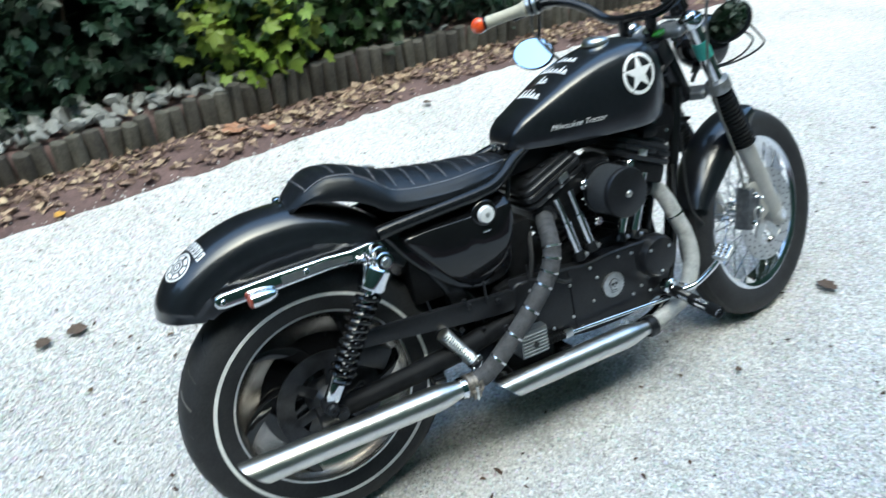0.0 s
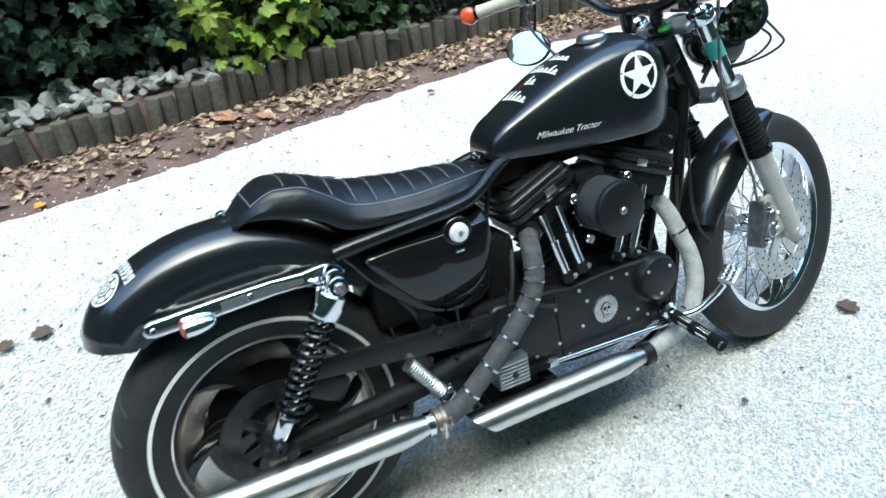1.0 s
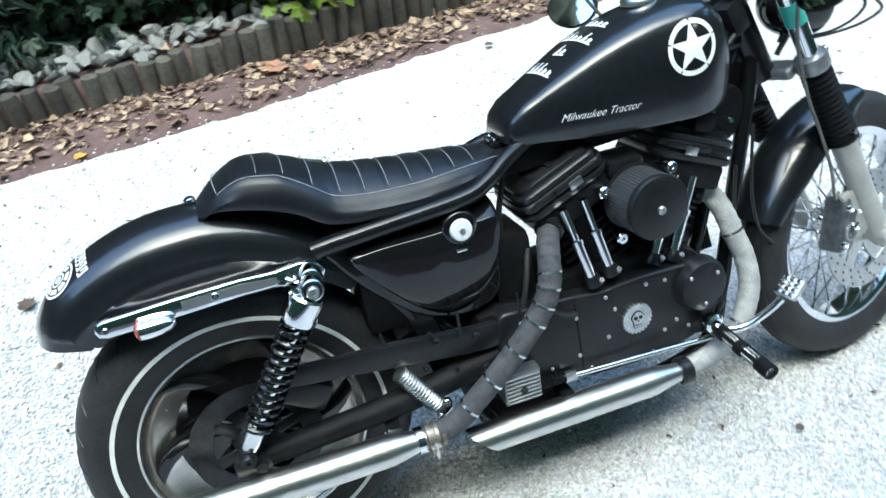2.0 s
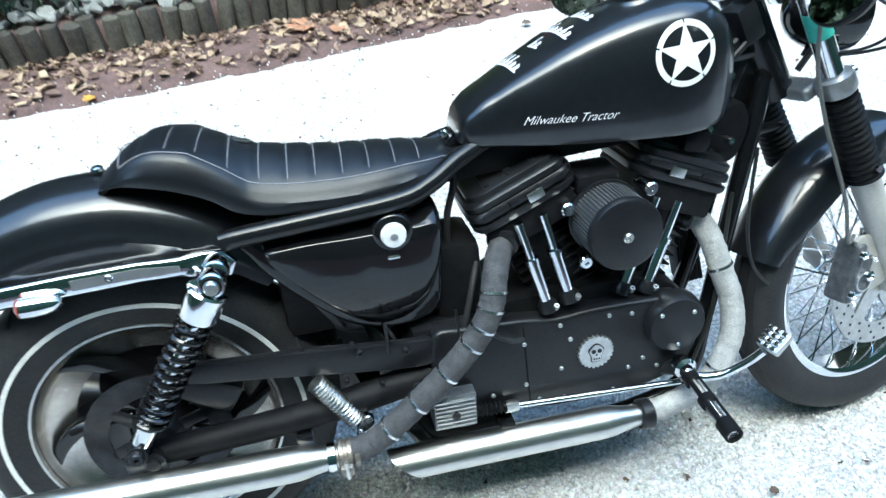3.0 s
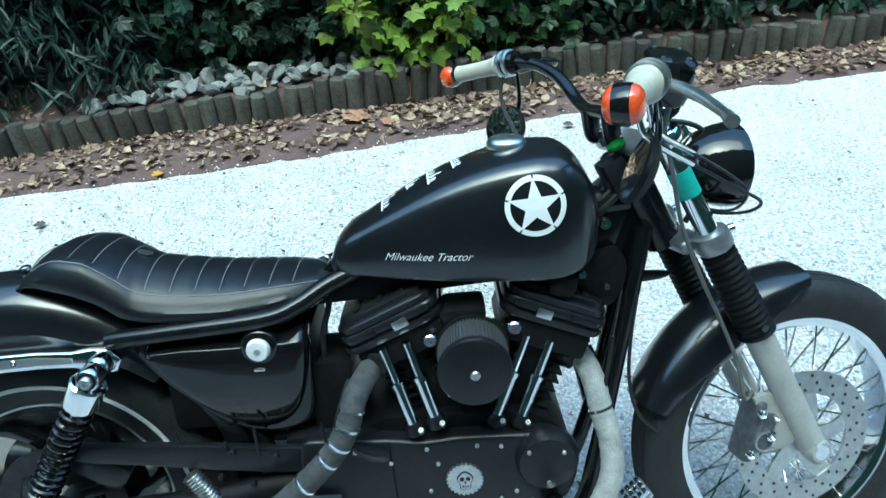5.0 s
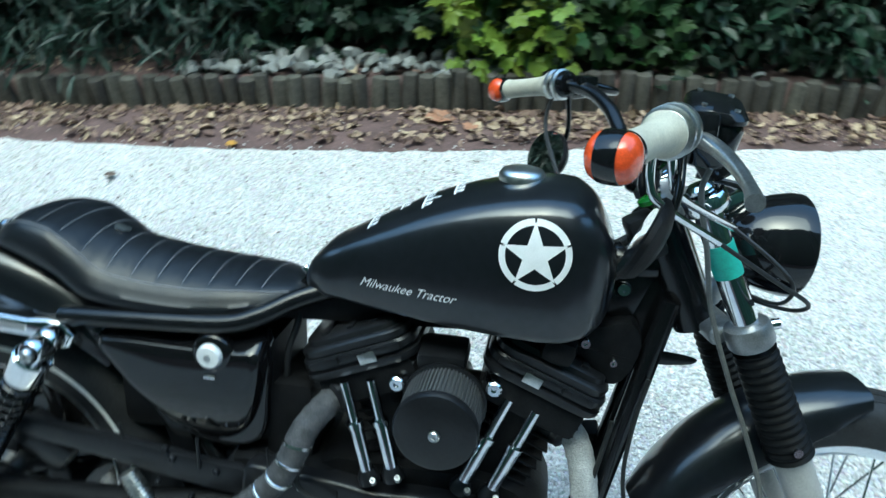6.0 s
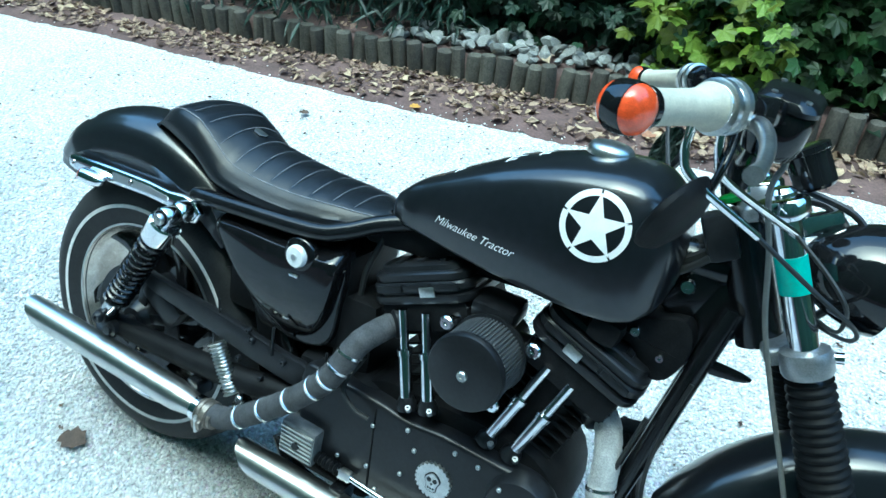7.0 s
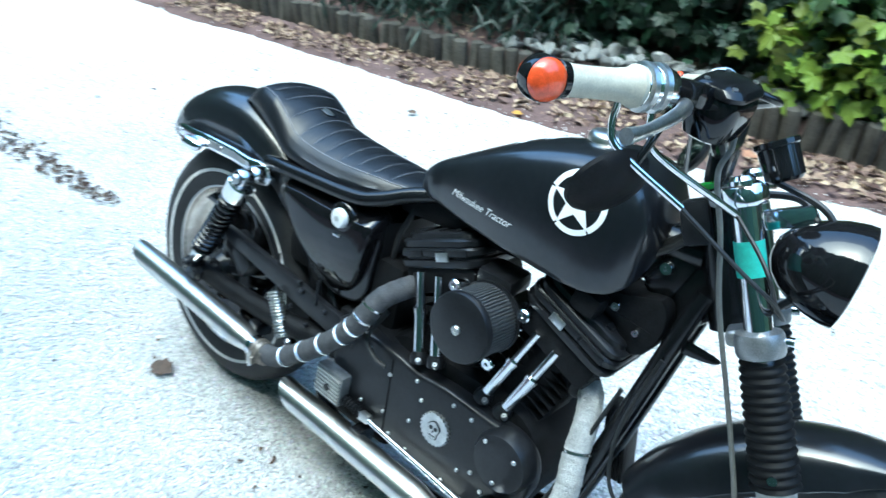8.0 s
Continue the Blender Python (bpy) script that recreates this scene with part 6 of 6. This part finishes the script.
bar_half = [(1.105, 0.0, 0.985), (1.105, 0.06, 0.985), (1.105, 0.11, 1.0), (1.095, 0.17, 1.040), (1.07, 0.235, 1.068), (1.03, 0.29, 1.074), (0.985, 0.36, 1.066), (0.942, 0.425, 1.054)]
pts = [(0.962, -0.417, 1.045), (1.0, -0.369, 1.051), (1.055, -0.295, 1.060), (1.085, -0.235, 1.058), (1.1, -0.17, 1.035), (1.105, -0.11, 1.0), (1.105, -0.06, 0.985)] + bar_half
part("handlebar", barred(tube(pts, 0.0125, 16, 5)), FRAME, bike, "black swept-back handlebar")
for sgn in (-1, 1):
    part("riser", barred(tube([fk(0.70, sgn * 0.045, -0.045), Vector((1.11, sgn * 0.045, 0.94)), Vector((1.105, sgn * 0.045, 0.985))], [0.016, 0.015, 0.018], 16)), FRAME, bike, "handlebar riser")
    g0, g1 = (Vector((1.014, 0.315, 1.071)), Vector((0.945, 0.42, 1.055))) if sgn > 0 else (Vector((1.020, -0.342, 1.055)), Vector((0.961, -0.418, 1.045)))
    dg = (g1 - g0).normalized()
    Lg = (g1 - g0).length
    grip = part("grip", barred(lathe([(0.013, -0.004), (0.024, -0.003), (0.025, 0.003), (0.0205, 0.010), (0.018, 0.03), (0.0175, Lg * 0.6), (0.018, Lg - 0.01), (0.0195, Lg - 0.002), (0.013, Lg)], g0, dg, 28)), CREAM, bike, "cream rubber handlebar grip")
    side = dg.cross(Vector((0, 0, 1))).normalized()
    ec = g1 + dg * 0.0255
    e = part("bar_end_signal", barred(lathe([(0.001, -0.012), (0.021, -0.012), (0.0245, -0.0105), (0.0252, -0.006), (0.0252, 0.006), (0.0245, 0.0105), (0.021, 0.012), (0.001, 0.012)], ec, side, 36)), GLOSS, bike, "round bar-end indicator with orange lenses")
    part("neck", barred(lathe([(0.012, -0.006), (0.020, -0.002), (0.021, 0.006), (0.014, 0.012)], g1, dg, 24)), GLOSS, e)
    for s2 in (-1, 1):
        lensb = lathe([(0.0236, 0.0100), (0.0232, 0.0135), (0.0205, 0.0185), (0.015, 0.0225), (0.007, 0.0248), (0.001, 0.0252)], ec, side * s2, 32)
        part("lens", barred(lensb), ORANGE, e, "orange lens")
    # switch housing, clamp, lever
    sw = part("switch_housing", barred(lathe([(0.014, -0.05), (0.023, -0.048), (0.025, -0.04), (0.025, -0.008), (0.023, -0.003), (0.014, -0.002)], g0, dg, 24)), CHROME if sgn < 0 else GLOSS, bike, "handlebar switch housing")
    part("clamp_band", barred(lathe([(0.0245, -0.034), (0.029, -0.032), (0.029, -0.025), (0.0245, -0.023)], g0, dg, 24)), DULL, sw)
    part("clamp_band", barred(lathe([(0.0245, -0.016), (0.029, -0.014), (0.029, -0.007), (0.0245, -0.005)], g0, dg, 24)), DULL, sw)
    l0 = g0 - dg * 0.06 + Vector((0.03, 0, -0.002))
    part("lever", tube([(1.112, -0.235, 1.086), (1.132, -0.285, 1.083), (1.143, -0.345, 1.076), (1.146, -0.405, 1.067), (1.143, -0.440, 1.062)], [0.0105, 0.0092, 0.0078, 0.0065, 0.0088], 14) if sgn < 0 else barred(tube([l0, l0 + Vector((0.055, 0.03, -0.01)), l0 + Vector((0.05, 0.10, -0.015)), l0 + Vector((0.01, 0.185, -0.03))], [0.009, 0.0075, 0.007, 0.0075], 12)), DULL if sgn < 0 else GLOSS, bike, "control lever")
    part("lever_clamp", barred(block((0.042, 0.032, 0.030), Matrix.Translation(g0 - dg * 0.065 + Vector((0.016, 0, 0))) @ pose(0, 0, 0, 0, 0, sgn * 25), 0.008)), GLOSS, bike)
MCM = Matrix.Translation((1.104, -0.243, 1.054)) @ pose(0, 0, 0, 14, 8, -12) @ Matrix.Scale(1.28, 4)
mcyl = part("front_master_cylinder", barred(rounded_stack(MCM, [(0.016, 0.022, -0.030), (0.022, 0.029, -0.026), (0.0255, 0.033, -0.012), (0.026, 0.034, 0.010), (0.024, 0.032, 0.015)], 0.0, 0.017)), GLOSS, bike, "black front brake master cylinder")
part("reservoir_lid", barred(rounded_stack(MCM, [(0.0235, 0.0315, 0.015), (0.0262, 0.0342, 0.017), (0.0262, 0.0342, 0.021), (0.023, 0.031, 0.0255), (0.012, 0.018, 0.028), (0.004, 0.006, 0.0285)], 0.0, 0.017)), FRAME, mcyl)
for sx_, sy_ in ((1, 1), (1, -1), (-1, 1), (-1, -1)):
    part("screw", barred(lathe([(0.0035, 0), (0.0035, 0.002), (0.001, 0.0022)], MCM @ Vector((sx_ * 0.014, sy_ * 0.022, 0.0265)), (MCM.to_3x3() @ Vector((0, 0, 1))).normalized(), 8)), DULL, mcyl)
part("lever_bracket", barred(tube([(1.088, -0.262, 1.062), (1.104, -0.262, 1.050), (1.113, -0.257, 1.032), (1.111, -0.253, 1.016)], [0.011, 0.010, 0.007, 0.006], 12)), CHROME, mcyl, "chrome lever bracket")

# mirrors hanging under both bars
def hung_mirror(mcn, mn, squeeze, stalk):
    """A shallow oval mirror with its glass facing the rider."""
    mcn, mn = Vector(mcn), Vector(mn).normalized()
    ms = Matrix.Translation(mcn) @ Matrix.Scale(0.70, 4, Vector(squeeze).normalized()) @ Matrix.Translation(-mcn)

    def oval(profile):
        bm = lathe(profile, mcn, mn, 40)
        bm.transform(ms)
        return bm

    mir = part("mirror", oval([(0.001, -0.022), (0.036, -0.018), (0.060, -0.012), (0.070, -0.002), (0.070, 0.004), (0.066, 0.006), (0.001, 0.006)]), WRINKLE, bike, "round mirror hanging below the handlebar")
    part("mirror_glass", oval([(0.0655, 0.0062), (0.04, 0.0066), (0.001, 0.0068)]), MIRROR, mir)
    part("mirror_stalk", tube([mcn - mn * 0.016, mcn + stalk[0], stalk[1]], 0.005, 10), GLOSS, mir)


hung_mirror((0.955, 0.33, 0.937), (-0.795, -0.441, 0.425), (0.43, 0.1, 0.9), (Vector((0.035, 0.01, 0.05)), tb(1.035, 0.275, 1.095)))
hung_mirror((1.076, -0.299, 0.979), (-0.90, 0.17, 0.41), (0.40, 0.0, 0.9), (Vector((0.03, 0.01, 0.05)), tb(1.060, -0.285, 1.05)))

# cables and hoses
def cable(pts, r, mat=CABLE, label=""):
    return part("cable", tube(pts, r, 8, 8), mat, bike, label)


fx = lambda s, y, f=0.0: TURN_M @ fk(s, y, f)
part("cable_elbow", tube([(1.069, -0.318, 1.085), (1.071, -0.322, 1.045), (1.088, -0.315, 1.020), (1.161, -0.268, 0.972)], 0.0048, 10, 8), CHROME, bike, "bent chrome cable end")
cable([(1.158, -0.270, 0.974), (1.235, -0.246, 0.925), (1.284, -0.222, 0.893), (1.294, -0.17, 0.862), (1.285, -0.11, 0.840), (1.265, -0.05, 0.826)], 0.0028, CABLE, "black throttle cable")
part("cable_elbow", tube([(1.093, -0.280, 1.085), (1.100, -0.276, 1.040), (1.118, -0.256, 1.015), (1.200, -0.165, 0.962)], 0.0048, 10, 8), CHROME, bike, "bent chrome cable end")
cable([(1.197, -0.168, 0.964), (1.245, -0.190, 0.932), (1.272, -0.198, 0.905), (1.280, -0.165, 0.872), (1.280, -0.11, 0.845), (1.265, -0.05, 0.832)], 0.0028, CABLE, "black throttle cable")
cable([tb(1.120, -0.205, 1.055), tb(1.130, -0.205, 1.01), tb(1.125, -0.20, 0.97), fx(0.66, -0.14, -0.03), fx(0.56, -0.115, -0.045), fx(0.44, -0.10, -0.05), fx(0.36, -0.098, -0.052), fx(0.26, -0.095, -0.058), fx(0.18, -0.09, -0.075), TURN_M @ (AX + Vector((-0.125, -0.085, 0.135)))], 0.0038, CABLEG, "grey brake hose")
cable([tb(1.02, 0.3, 1.07), tb(1.005, 0.285, 0.99), (1.0, 0.21, 0.88), (1.05, 0.11, 0.80), (1.11, 0.05, 0.70)], 0.004)
cable([(1.145, -0.06, 0.68), (1.13, -0.075, 0.60), (1.125, -0.085, 0.52), (1.14, -0.09, 0.45), (1.18, -0.085, 0.40), (1.22, -0.06, 0.36)], 0.0035)
cable([(0.62, -0.11, 0.52), (0.60, -0.135, 0.46), (0.63, -0.14, 0.43), (0.66, -0.135, 0.42)], 0.005)
part("wiring_cover", block((0.36, 0.09, 0.055), pose(0.720, 0, 0.738, 0, -3, 0), 0.014), WRINKLE, bike)
cable([(0.582, -0.03, 0.745), (0.576, -0.045, 0.70), (0.560, -0.05, 0.65), (0.555, -0.05, 0.59)], 0.006, RUBBER, "black breather hose")
part("front_engine_mount", slab(smooth_outline([(0.945, 0.725), (0.97, 0.748), (1.05, 0.752), (1.11, 0.768), (1.13, 0.725), (1.108, 0.665), (1.07, 0.66), (1.04, 0.70)], 3), -0.052, 0.05, 0.01), WRINKLE, bike)
bolt((1.045, -0.052, 0.728), (0, -1, 0), 0.009, 0.01, bike)
bolt((1.09, -0.052, 0.70), (0, -1, 0), 0.007, 0.01, bike)
part("ignition_coil", block((0.055, 0.05, 0.045), pose(1.005, -0.07, 0.722, 0, 12, 0), 0.018), WRINKLE, bike)

for k, (y, r) in enumerate(((-0.03, 0.006), (-0.015, 0.008), (0.0, 0.005), (0.02, 0.007))):
    cable([(1.00, y, 0.80 + 0.01 * k), (1.07, y - 0.01, 0.83 + 0.012 * k), (1.12, y - 0.015, 0.88 + 0.008 * k), fx(0.66, y * 0.6, -0.08 - 0.008 * k), fx(0.69, y * 0.3, -0.02)], r)
cable([fx(0.70, 0.03, 0.0), fx(0.68, 0.01, 0.07), fx(0.62, -0.03, 0.085), fx(0.56, -0.035, 0.06), fx(0.52, -0.02, 0.0)], 0.006)
cable([fx(0.72, 0.0, 0.03), fx(0.66, -0.02, 0.10), fx(0.58, -0.02, 0.10), fx(0.53, -0.01, 0.03)], 0.005)
cable([(1.10, -0.062, 0.60), (1.075, -0.085, 0.48), (1.05, -0.10, 0.36), (1.01, -0.11, 0.26)], 0.004)
cable([(0.60, -0.07, 0.56), (0.575, -0.10, 0.50), (0.555, -0.105, 0.44), (0.53, -0.10, 0.40)], 0.006, RUBBER)
